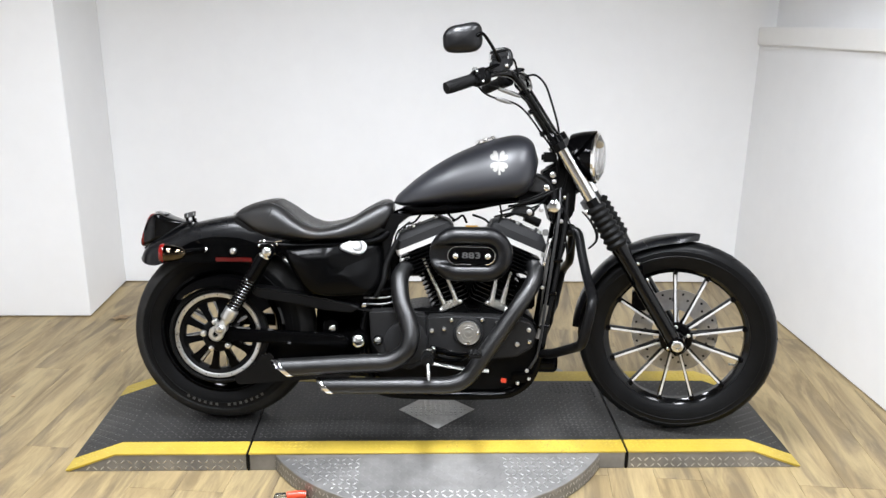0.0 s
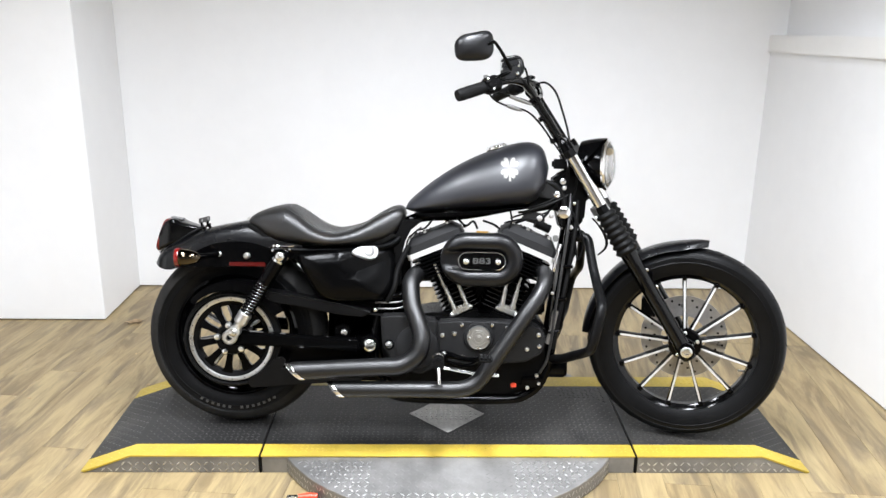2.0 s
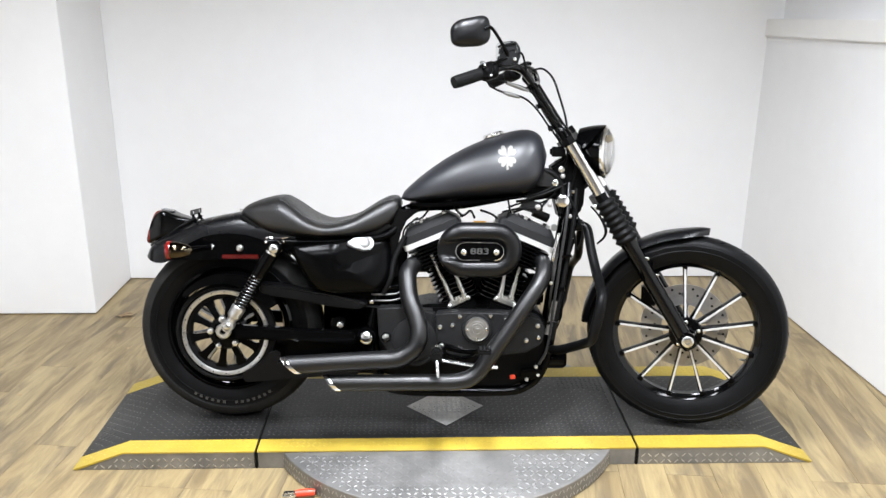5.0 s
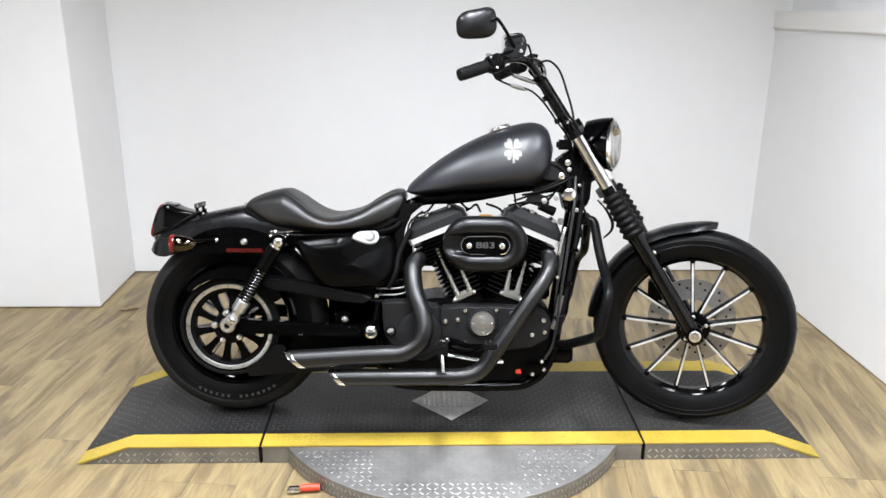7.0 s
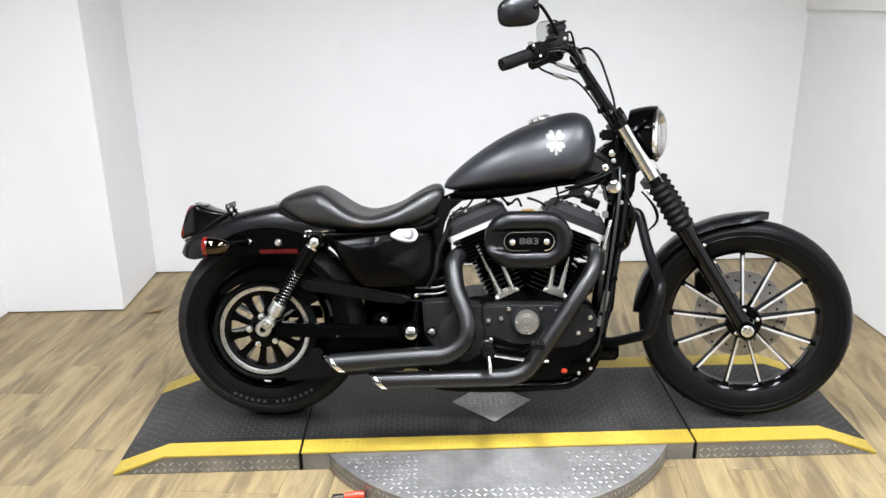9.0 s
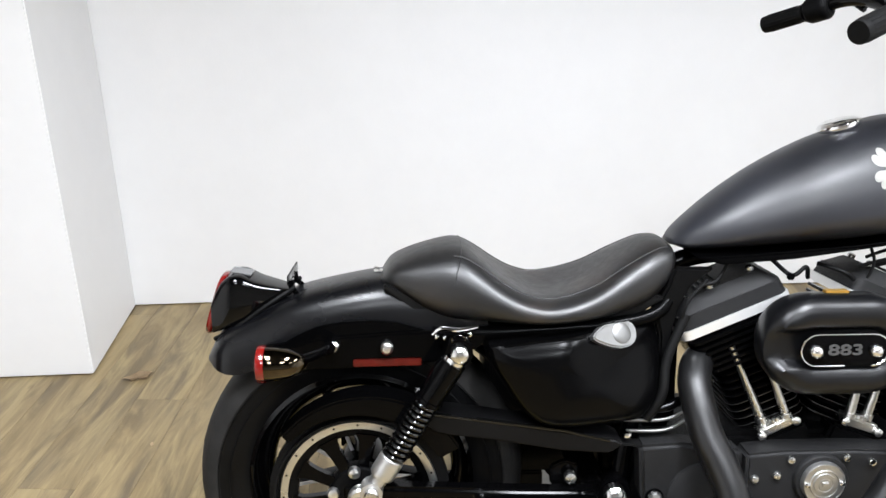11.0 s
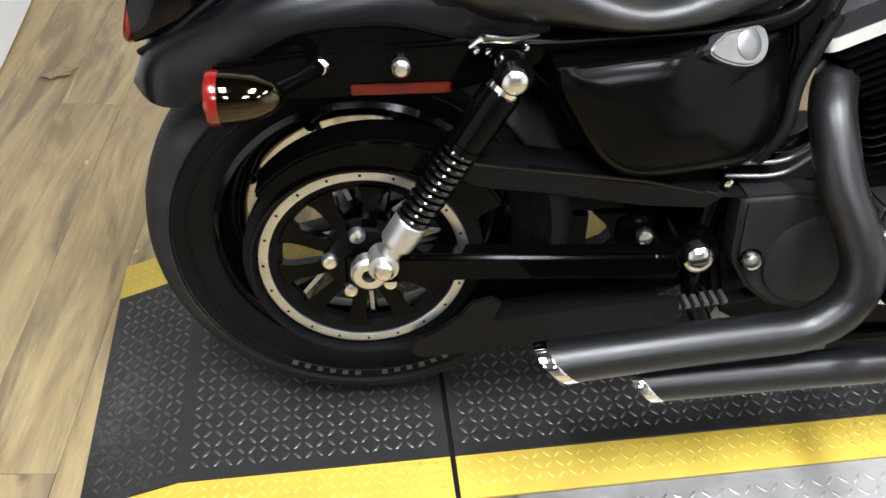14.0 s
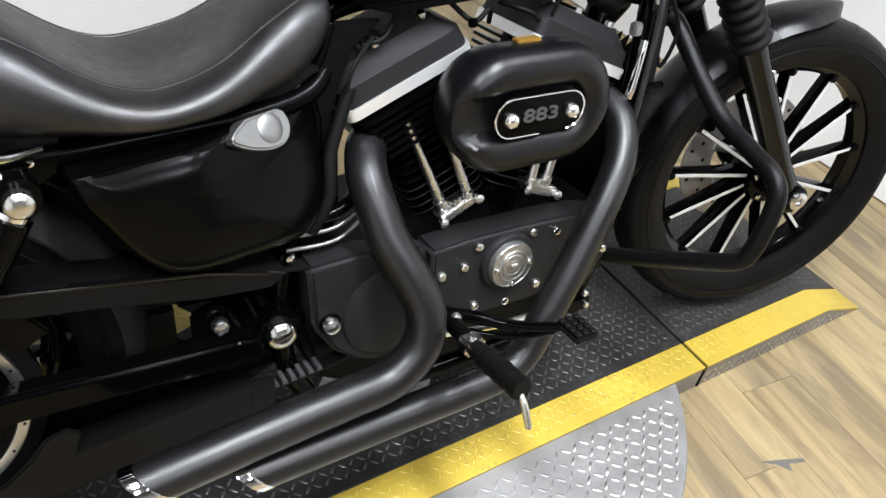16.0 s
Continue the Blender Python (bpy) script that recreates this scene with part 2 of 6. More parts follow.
BRIGHT = surface("bright_lug", (0.50, 0.50, 0.485), 0.30, metal=0.9, vary=0.35, scale=9)
CAST = surface("cast_aluminium", (0.24, 0.24, 0.236), 0.42, metal=0.9, vary=0.1, scale=60, bump=0.05, bump_scale=600)
CHIP = surface("bare_grey_core", (0.1, 0.092, 0.08), 0.8)
LEAF = surface("dry_leaf", (0.40, 0.29, 0.17), 0.8, vary=0.3, scale=80)
DARKWOOD = surface("dark_stained_wood", (0.035, 0.018, 0.01), 0.4, vary=0.4, scale=20)
GLASS, _nt, _b = nodes_of("clear_glass")
_b.inputs["Transmission Weight"].default_value = 1.0
_b.inputs["Roughness"].default_value = 0.03
_b.inputs["IOR"].default_value = 1.45
MIRROR, _nt, _b = nodes_of("mirror_glass")
_b.inputs["Metallic"].default_value = 1.0
_b.inputs["Base Color"].default_value = (0.85, 0.87, 0.88, 1)
_b.inputs["Roughness"].default_value = 0.02
PANEL, _nt, _b = nodes_of("lit_diffuser")
_b.inputs["Emission Color"].default_value = (1.0, 0.97, 0.93, 1)
_b.inputs["Emission Strength"].default_value = 3.0


# ---- building tools ----
def part(name, bm, material, parent=None, label="", angle=38):
    me = bpy.data.meshes.new(name)
    bmesh.ops.recalc_face_normals(bm, faces=bm.faces)
    bm.to_mesh(me)
    bm.free()
    me.materials.append(material)
    me.shade_smooth()
    me.set_sharp_from_angle(angle=radians(angle))
    ob = new(name, me)
    ob.parent = parent
    return tagged(ob, label) if label else ob


def share(ob, m, parent):
    o = ob.copy()
    scene.collection.objects.link(o)
    o.parent = parent
    o.matrix_basis = m
    return o


def thing(name, label, category, group="", kind="", m=None):
    ob = new(name)
    ob.empty_display_size = 0.05
    if m is not None:
        ob.matrix_basis = m
    return tagged(ob, label, category, group, kind)


def spline(points, per=8):
    """A smooth run of points through the given ones."""
    p = [Vector(q) for q in points]
    if len(p) == 2:
        return [p[0].lerp(p[1], i / per) for i in range(per + 1)]
    p = [2 * p[0] - p[1]] + p + [2 * p[-1] - p[-2]]
    out = []
    for a, b, c, d in zip(p, p[1:], p[2:], p[3:]):
        for i in range(per):
            t = i / per
            out.append(0.5 * (2 * b + (c - a) * t + (2 * a - 5 * b + 4 * c - d) * t * t + (3 * b - a - 3 * c + d) * t ** 3))
    return out + [p[-2]]


def rings(bm, loops, cap=True, closed=False):
    """Skin a row of loops of equal length."""
    vs = [[bm.verts.new(q) for q in loop] for loop in loops]
    n = len(vs[0])
    pairs = list(zip(vs, vs[1:])) + ([(vs[-1], vs[0])] if closed else [])
    for a, b in pairs:
        for i in range(n):
            bm.faces.new((a[i], a[(i + 1) % n], b[(i + 1) % n], b[i]))
    if cap and not closed:
        bm.faces.new(vs[0])
        bm.faces.new(vs[-1])
    return bm


def tube(points, r, seg=12, per=8, smooth=True, bm=None, squash=1.0):
    bm = bm or bmesh.new()
    p = spline(points, per) if smooth else [Vector(q) for q in points]
    n = len(p)
    radii = [float(np.interp(i / (n - 1), np.linspace(0, 1, len(r)), r)) for i in range(n)] if isinstance(r, (list, tuple)) else [r] * n
    side, loops = None, []
    for i in range(n):
        d = (p[min(i + 1, n - 1)] - p[max(i - 1, 0)]).normalized()
        if side is None:
            side = d.orthogonal().normalized()
        side = (side - d * side.dot(d)).normalized()
        up = d.cross(side)
        loops.append([p[i] + radii[i] * (math.cos(a) * side + squash * math.sin(a) * up) for a in (2 * math.pi * k / seg for k in range(seg))])
    return rings(bm, loops)


def lathe(profile, centre, axis="y", seg=48, bm=None, closed=False):
    """Turn (radius, place along the axis) round an axis through centre."""
    bm = bm or bmesh.new()
    c = Vector(centre)
    loops = []
    for r, h in profile:
        loop = []
        for k in range(seg):
            a = 2 * math.pi * k / seg
            x, y = r * math.cos(a), r * math.sin(a)
            loop.append(c + (Vector((x, h, y)) if axis == "y" else Vector((h, x, y)) if axis == "x" else Vector((x, y, h))))
        loops.append(loop)
    return rings(bm, loops, closed=closed)


def soften(bm, width, segments=2, least=28):
    if width:
        edges = [e for e in bm.edges if len(e.link_faces) == 2 and e.calc_face_angle(0) > radians(least)]
        bmesh.ops.bevel(bm, geom=edges, offset=width, segments=segments, affect="EDGES", clamp_overlap=True)
    return bm


def prism(outline, y0, y1, bevel=0.003, bm=None, segments=2):
    """An outline in x and z, pushed from y0 to y1, with softened edges."""
    b = bmesh.new()
    lo = [b.verts.new((x, y0, z)) for x, z in outline]
    hi = [b.verts.new((x, y1, z)) for x, z in outline]
    b.faces.new(lo)
    b.faces.new(hi[::-1])
    n = len(lo)
    for i in range(n):
        b.faces.new((lo[i], hi[i], hi[(i + 1) % n], lo[(i + 1) % n]))
    bmesh.ops.recalc_face_normals(b, faces=b.faces)
    soften(b, bevel, segments)
    return merge(bm, b)


def merge(bm, b):
    if bm is None:
        return b
    me = bpy.data.meshes.new("tmp")
    b.to_mesh(me)
    b.free()
    bm.from_mesh(me)
    bpy.data.meshes.remove(me)
    return bm


def box(x0, x1, y0, y1, z0, z1, bevel=0.003, bm=None, segments=2):
    return prism([(x0, z0), (x1, z0), (x1, z1), (x0, z1)], y0, y1, bevel, bm, segments)


def oval(cx, cz, hw, hh, n=10):
    """A racetrack outline: two half circles joined by straight runs."""
    pts = []
    for s, a0 in ((1, -90), (-1, 90)):
        for k in range(n + 1):
            a = radians(a0 + 180 * k / n)
            pts.append((cx + s * (hw - hh) + hh * math.cos(a), cz + hh * math.sin(a)))
    return pts


def loft(us, top, low, half, power=2.4, seg=36, dip=None, mid=0.45):
    """A body along x: crown and foot lines, half width, and a rounded-box section."""
    bm, loops = bmesh.new(), []
    for u in us:
        t, l, h = top(u), low(u), half(u)
        c = l + (t - l) * mid
        loop = []
        for k in range(seg):
            a = 2 * math.pi * k / seg
            ca, sa = math.cos(a), math.sin(a)
            y = h * abs(ca) ** (2 / power) * (1 if ca >= 0 else -1)
            z = c + ((t - c) if sa > 0 else (c - l)) * abs(sa) ** (2 / power) * (1 if sa >= 0 else -1)
            if dip and sa > 0:
                z -= dip(u) * sa ** 3 * max(0.0, 1 - (y / h) ** 2 * 1.5)
            loop.append((u, y, z))
        loops.append(loop)
    return rings(bm, loops)


def table(points):
    """A smooth height table from a few (place, value) pairs."""
    s = spline([(a, 0, b) for a, b in points], 10)
    xs, zs = [q.x for q in s], [q.z for q in s]
    return lambda u: float(np.interp(u, xs, zs))


def bolt(x, y, z, r, h, material, parent, name="bolt", seg=12, dome=True):
    """A fixing on the right flank: a washer rim with a domed head."""
    prof = [(r, y), (r, y - h * 0.55), (r * 0.8, y - h * 0.85), (r * 0.35, y - h)] if dome else [(r, y), (r, y - h), (r * 0.55, y - h), (r * 0.5, y - h * 0.6)]
    return part(name, lathe(prof, (x, 0, z), seg=seg), material, parent)


def lug_mesh(length, width, height, material):
    me = bpy.data.meshes.new("tread_lug")
    vs = [(p * length, q * width, h * height) for p, q, h in ((-0.5, 0, 0), (-0.2, -0.5, 0), (0.2, -0.5, 0), (0.5, 0, 0), (0.2, 0.5, 0), (-0.2, 0.5, 0), (-0.3, 0, 1), (0.3, 0, 1))]
    me.from_pydata(vs, [], [(0, 1, 6), (1, 2, 7, 6), (2, 3, 7), (3, 4, 7), (4, 5, 6, 7), (5, 0, 6)])
    me.materials.append(material)
    me.shade_smooth()
    return me


def lugs(keep, x0, x1, y0, y1, pitch, place, material, parent, length=0.0186, width=0.0050, height=0.0015, single=None):
    """Raised tread lugs in alternate slants wherever keep(x, y) holds; place turns (x, y, h) into the plate's own space.
    Those where single(x, y) holds are pieces of their own, the rest is joined."""
    one = lug_mesh(length, width, height, material)
    vs, fs = [], []
    nx, ny = int((x1 - x0) / pitch), int((y1 - y0) / pitch)
    for i in range(nx + 1):
        for j in range(ny + 1):
            x, y = x0 + pitch * (i + 0.5), y0 + pitch * (j + 0.5)
            if not keep(x, y):
                continue
            deg = 45 if (i + j) % 2 else -45
            if single and single(x, y):
                o = new("tread_lug", one)
                o.parent = parent
                o.matrix_basis = pose(*place(x, y, 0), 0, 0, deg)
                continue
            ca, sa = math.cos(radians(deg)), math.sin(radians(deg))
            k = len(vs)
            for v in one.vertices:
                px, py, h = v.co
                vs.append(place(x + px * ca - py * sa, y + px * sa + py * ca, h))
            fs += [tuple(k + v for v in f.vertices) for f in one.polygons]
    if vs:
        me = bpy.data.meshes.new("tread_lug")
        me.from_pydata(vs, [], fs)
        me.materials.append(material)
        me.shade_smooth()
        ob = new("tread_lug", me)
        ob.parent = parent
        ob["kind"] = "stuff"


# ---- the room ----
BACK, LEFT, RIGHT, FRONT = 1.62, -2.19, 1.68, -5.2
CLOSET_X, CLOSET_Y = -1.632, 1.116
LEDGE = 1.279


def slab(name, x0, x1, y0, y1, z0, z1, material, label="", category="", bevel=0.002):
    ob = part(name, box(x0, x1, y0, y1, z0, z1, bevel), material)
    return tagged(ob, label, category, kind="structure")


slab("subfloor", LEFT - 0.9, RIGHT + 1.1, FRONT - 0.2, BACK + 0.2, -0.15, -0.0035, JOINT, "slab under the floor boards, coloured as the shade in their joints", "floor")
slab("ceiling", LEFT - 0.9, RIGHT + 1.1, FRONT - 0.2, BACK + 0.2, CEILING, CEILING + 0.15, CEIL, "dark painted ceiling", "ceiling")
slab("wall_north", LEFT - 0.15, RIGHT + 0.3, BACK, BACK + 0.15, 0.004, CEILING, WALL, "plain white painted wall behind the motorcycle", "wall")
# added out of view; its pale tone lifts reflections on the motorcycle's flank
slab("unseen_south_wall", LEFT - 0.9, RIGHT + 1.1, FRONT - 0.15, FRONT, 0, CEILING, DIM, "unseen pale wall added behind the camera for fill and reflections", "wall")
slab("wall_closet", LEFT - 0.1, CLOSET_X, CLOSET_Y, BACK - 0.001, 0.004, CEILING, WALL, "white boxed-out wall corner", "wall", 0.004)
# the side walls splay a little towards the open end of the bay
WEST = pose(LEFT + 0.02, CLOSET_Y, 0, 0, 0, -2.5)
EAST = pose(RIGHT - 0.015, BACK, 0, 0, 0, 1.9)
slab("wall_west", -0.15, 0, FRONT - CLOSET_Y, 0.06, 0.004, CEILING, WALL, "plain white painted side wall", "wall").matrix_basis = WEST
slab("wall_east_lower", 0, 0.3, FRONT - BACK, 0.04, 0.004, LEDGE + 0.05, WALL, "white painted lower wall under a long trim board", "wall").matrix_basis = EAST
slab("wall_east_upper", 0.07, 0.3, FRONT - BACK, 0.04, LEDGE + 0.052, CEILING, WALL, "white painted wall set back above the ledge", "wall").matrix_basis = EAST
# the trim board climbs a little along the wall
slab("ledge_trim", -0.014, 0.3, FRONT - BACK, 0.039, 0, 0.086, TRIM, "white painted wooden trim board along the wall", "trim", 0.004).matrix_basis = EAST @ pose(0, 0, LEDGE, -1.6)

floor = tagged(thing("floor", "wood-look vinyl plank floor with streaked tan grain", "floor", kind="structure"))
PW, PL = 0.152, 1.22


def board_of(y0, y1):
    return part("plank", soften(box(0.0003, PW - 0.0003, y0 + 0.0004, y1 - 0.0004, -0.003, 0, 0), 0.0006, 1), PLANK, floor)


plank = board_of(0, PL)
random.seed(4)
laid = 0
for ix in range(-20, 22):
    off = 0.84 if ix == 4 else random.choice((0.12, 0.47, 0.83, 0.31, 0.66)) * PL
    for iy in range(-6, 4):
        m = pose(0, 0, 0, 0, 0, -6) @ pose((ix - 0.19) * PW, off + iy * PL, 0)
        y_near = m.translation.y
        side = 2.5 * (CLOSET_Y - y_near) / 57.3
        if not (LEFT - 0.28 - max(0, side) < m.translation.x < RIGHT + 0.24 + max(0, side) * 0.7):
            continue
        lo, hi = max(0, FRONT - 0.1 - y_near), min(PL, BACK + 0.1 - y_near)
        if hi - lo < 0.02:
            continue
        if hi - lo < PL - 0.001:
            board_of(lo, hi).matrix_basis = m
        elif laid:
            share(plank, m, floor)
        else:
            plank.matrix_basis = m
            laid = 1

chip = bmesh.new()
outline = ((0.598, -0.425), (0.625, -0.446), (0.642, -0.470), (0.650, -0.455), (0.686, -0.468), (0.690, -0.461), (0.640, -0.440))
rings(chip, [[(x, y, z) for x, y in outline] for z in (-0.001, 0.0006)])
part("chipped_edge", chip, CHIP, floor, "dark chip at a board's end")

for lx, ly, watts in LIGHTS:
    fixture = thing("ceiling_light", "white surface-mounted ceiling light with a lit diffuser", "ceiling light", "ceiling lights", m=pose(lx, ly, CEILING))
    part("housing", soften(box(-0.16, 0.16, -0.48, 0.48, -0.05, 0, 0), 0.006), TRIM, fixture)
    part("diffuser", soften(box(-0.14, 0.14, -0.45, 0.45, -0.062, -0.0505, 0), 0.004), PANEL, fixture)

board = thing("framed_board", "dark stained wooden framed board against the white wall", "board", m=WEST @ pose(0.001, -0.125 - CLOSET_Y, 0))
part("panel", box(0.004, 0.02, -0.42, 0.41, 0.09, 1.94, 0.002), DARKWOOD, board)
part("stile", box(0, 0.034, 0.411, 0.465, 0.05, 2.0, 0.003), DARKWOOD, board)
part("stile", box(0, 0.034, -0.475, -0.421, 0.05, 2.0, 0.003), DARKWOOD, board)
part("rail", box(0, 0.03, -0.42, 0.41, 0.04, 0.089, 0.003), GLOSS, board)
part("rail", box(0, 0.03, -0.42, 0.41, 1.941, 2.0, 0.003), DARKWOOD, board)

# ---- the turntable ----
TOP, NEAR, FAR, MID = 0.065, -0.225, 0.375, 0.075
Y1, Y2 = -0.15, 0.29
SEAM, FLAT, TOE, DISC = 0.622, 1.045, 1.212, 0.61
stand = thing("turntable", "low diamond-plate motorcycle turntable with black deck and yellow edges", "turntable")


def deck(name, y0, y1, material, label="", x0=-SEAM + 0.004, x1=SEAM - 0.004, lift=0.0):
    return part(name, box(x0, x1, y0, y1, TOP - 0.006, TOP + lift, 0.0008, segments=1), material, stand, label)


def ramp(name, side, y0, y1, material, label=""):
    pts = [(SEAM + 0.004, TOP), (FLAT, TOP), (TOE, 0.005), (TOE - 0.012, 0.001), (FLAT, TOP - 0.006), (SEAM + 0.004, TOP - 0.006)]
    return part(name, prism([(side * x, z) for x, z in pts], y0, y1, 0.0006, segments=1), material, stand, label)


deck("deck_plate", Y1, Y2, COAT, "black coated diamond-plate deck")
deck("edge_strip", NEAR, Y1 - 0.0008, YELLOW, "worn yellow safety strip")
deck("edge_strip", Y2 + 0.0008, FAR, YELLOW, "worn yellow safety strip")
for side in (-1, 1):
    ramp("ramp_plate", side, Y1, Y2, COAT, "black coated sloping ramp plate")
    ramp("edge_strip", side, NEAR, Y1 - 0.0008, YELLOW, "worn yellow safety strip")
    ramp("edge_strip", side, Y2 + 0.0008, FAR, YELLOW, "worn yellow safety strip")
    skirt = [(SEAM + 0.006, 0.001), (TOE - 0.02, 0.001), (FLAT, TOP - 0.007), (SEAM + 0.006, TOP - 0.007)]
    for y in (NEAR + 0.002, FAR - 0.006):
        part("skirt", prism([(side * x, z) for x, z in skirt], y, y + 0.004, 0.0005, segments=1), TREAD, stand, "bare tread-plate skirt")
    lugs(lambda x, z: 0.008 < z < TOP - 0.012 and z < (TOE - x) * 0.36 - 0.010, SEAM + 0.01, TOE, 0.0, TOP, 0.0225,
         lambda x, z, h, s=side: (s * x, NEAR + 0.002 - h, z), BRIGHT, stand, 0.0205, 0.0045, 0.0014)
    part("joint_strip", box(side * SEAM - 0.0036, side * SEAM + 0.0036, NEAR, FAR, 0.001, TOP - 0.004, 0.001), SOFT, stand, "black rubber joint strip")
for y in (NEAR + 0.002, FAR - 0.006):
    for x0, x1 in ((-SEAM + 0.006, -0.53), (0.53, SEAM - 0.006)):
        part("skirt", box(x0, x1, y, y + 0.004, 0.001, TOP - 0.007, 0.0005, segments=1), TREAD, stand, "bare tread-plate skirt")
disc = lathe([(0.02, 0.0), (DISC - 0.004, 0.0), (DISC, 0.002), (DISC, TOP - 0.01), (DISC - 0.002, TOP - 0.0075), (0.02, TOP - 0.0075)], (0, MID, 0), "z", 96)
part("disc", disc, TREAD, stand, "bare metal diamond-plate turning disc")


def plate_height(x):
    return TOP if abs(x) < FLAT else TOP - (abs(x) - FLAT) * (TOP - 0.005) / (TOE - FLAT)


def on_deck(x, y, h):
    return (x, y, plate_height(x) + h - 0.0002)


def clear_of_seams(x):
    return abs(abs(x) - SEAM) > 0.014 and abs(abs(x) - FLAT) > 0.012 and abs(x) < TOE - 0.02


DIA, DIA_Y = 0.137, 0.062
in_diamond = lambda x, y: abs(x) + abs(y - DIA_Y) < DIA + 0.012
P = 0.0178
lugs(lambda x, y: clear_of_seams(x) and Y1 + 0.01 < y < Y2 - 0.01 and not in_diamond(x, y), -TOE, TOE, Y1, Y2, P, on_deck, LUG, stand, single=lambda x, y: y < -0.075 and 0.0 < x < FLAT)
lugs(lambda x, y: clear_of_seams(x) and (NEAR + 0.01 < y < Y1 - 0.006 or Y2 + 0.008 < y < FAR - 0.01), -TOE, TOE, NEAR, FAR, P, on_deck, YELLOW_LUG, stand)
part("diamond_panel", prism([(DIA, 0), (0, DIA), (-DIA, 0), (0, -DIA)], -0.0008, 0.0, 0.0003, segments=1), DIAMOND, stand, "bare metal diamond left uncoated on the deck").matrix_basis = pose(0, DIA_Y, TOP + 0.0009, 90) @ Matrix.Scale(-1, 4, (0, 1, 0))
lugs(lambda x, y: abs(x) + abs(y - DIA_Y) < DIA - 0.02, -DIA, DIA, DIA_Y - DIA, DIA_Y + DIA, P, lambda x, y, h: (x, y, TOP + 0.0015 + h * 0.6), BRIGHT, stand)
on_disc = lambda x, y: y < NEAR - 0.014 and math.hypot(x, y - MID) < DISC - 0.016
trodden = lambda x, y: -0.24 < x < 0.20 and y > -0.43
for keep, steel, rise in ((lambda x, y: on_disc(x, y) and not trodden(x, y), BRIGHT, 0.0022), (lambda x, y: on_disc(x, y) and trodden(x, y), TREAD, 0.0012)):
    lugs(keep, -DISC, DISC, MID - DISC, NEAR, 0.0225, lambda x, y, h: (x, y, TOP - 0.0076 + h), steel, stand, 0.0225, 0.0056, rise, single=lambda x, y: x > 0.12)
lugs(lambda a, z: 0.008 < z < TOP - 0.016 and -2.65 < a < -0.49, -math.pi, 0, 0, TOP, 0.026,
     lambda a, z, h: ((DISC + h) * math.cos(a), MID + (DISC + h) * math.sin(a), z), BRIGHT, stand, 0.0205, 0.0046, 0.0015)
for a in (-2.45, -2.0, -1.57, -1.1, -0.7):
    part("rivet", lathe([(0.006, 0), (0.0055, 0.0012), (0.002, 0.0018)], ((DISC - 0.05) * math.cos(a), MID + (DISC - 0.05) * math.sin(a), TOP - 0.0075), "z", 10), IRON, stand)

clamp = thing("cable_clamp", "red-sleeved metal cable clamp lying beside the turntable", "clamp", m=pose(-0.462, -0.388, 0.012, 0, 0, 6))
part("sleeve", tube([(-0.01, 0, 0.004), (0.02, 0, 0.005), (0.048, 0, 0.004)], [0.011, 0.0125, 0.011], 14), ORANGE, clamp, "red plastic sleeve")
part("jaw", soften(box(-0.05, -0.011, -0.009, 0.009, -0.006, 0.004, 0), 0.002), STEEL, clamp, "bare steel jaw")
part("jaw", soften(box(-0.046, -0.012, -0.007, 0.007, 0.006, 0.012, 0), 0.002), STEEL, clamp, "bare steel jaw")

leaf = bmesh.new()
rim = [leaf.verts.new((0.045 * math.cos(a) * (1 + 0.3 * math.sin(3 * a)), 0.022 * math.sin(a) * (1 + 0.25 * math.cos(5 * a)), 0.004 + 0.008 * abs(math.cos(2 * a)))) for a in (i * math.pi / 9 for i in range(18))]
hub = leaf.verts.new((0, 0, 0.002))
for i in range(18):
    leaf.faces.new((rim[i], rim[(i + 1) % 18], hub))
bmesh.ops.solidify(leaf, geom=leaf.faces[:], thickness=0.0008)
tagged(part("dry_leaf", leaf, LEAF), "curled dry brown leaf scrap on the floor", "leaf").matrix_basis = pose(-1.48, 1.085, 0.001, 0, 0, 25)
for k, (x, y, s) in enumerate(((-1.62, 0.30, 0.5), (-1.2, 0.42, 0.4), (-1.35, 0.72, 0.45), (1.35, 0.75, 0.4))):
    bit = bmesh.new()
    bmesh.ops.create_icosphere(bit, subdivisions=1, radius=0.012 * s)
    for v in bit.verts:
        v.co.z = max(0.0, v.co.z * 0.5 + 0.003) * (0.6 + 0.4 * random.random())
        v.co.x *= 1.8
    tagged(part("floor_debris", bit, LEAF), "small brown crumb of dirt on the floor", "debris", "floor debris").matrix_basis = pose(x, y, 0, 0, 0, 50 * k)

# ---- the motorcycle ----
LEANING, HEADING = -10.0, -2.6
bike = thing("motorcycle", "matte black cruiser motorcycle with solo seat leaning on its side stand", "motorcycle", m=pose(0, 0, TOP + 0.002, LEANING, 0, HEADING))

# The fork, bars and front wheel are turned to the right about the steering axis.
STEM, RAKE, STEER = Vector((0.385, 0, 0.90)), 31.0, 14.0
steer = Matrix.Translation(STEM) @ Matrix.Rotation(radians(-3.5), 4, "X") @ Matrix.Rotation(radians(-STEER), 4, Vector((-math.sin(radians(RAKE)), 0, math.cos(radians(RAKE))))) @ Matrix.Translation(-STEM)
straight = steer.inverted()


def un(*p):
    """A place on the turned fork, as it would be with the bars straight."""
    return straight @ Vector(p)


def flip(p):
    return Vector((p[0], -p[1], p[2]))


def turned(name, bm, material, parent, label="", angle=38):
    bm.transform(steer)
    return part(name, bm, material, parent, label, angle)


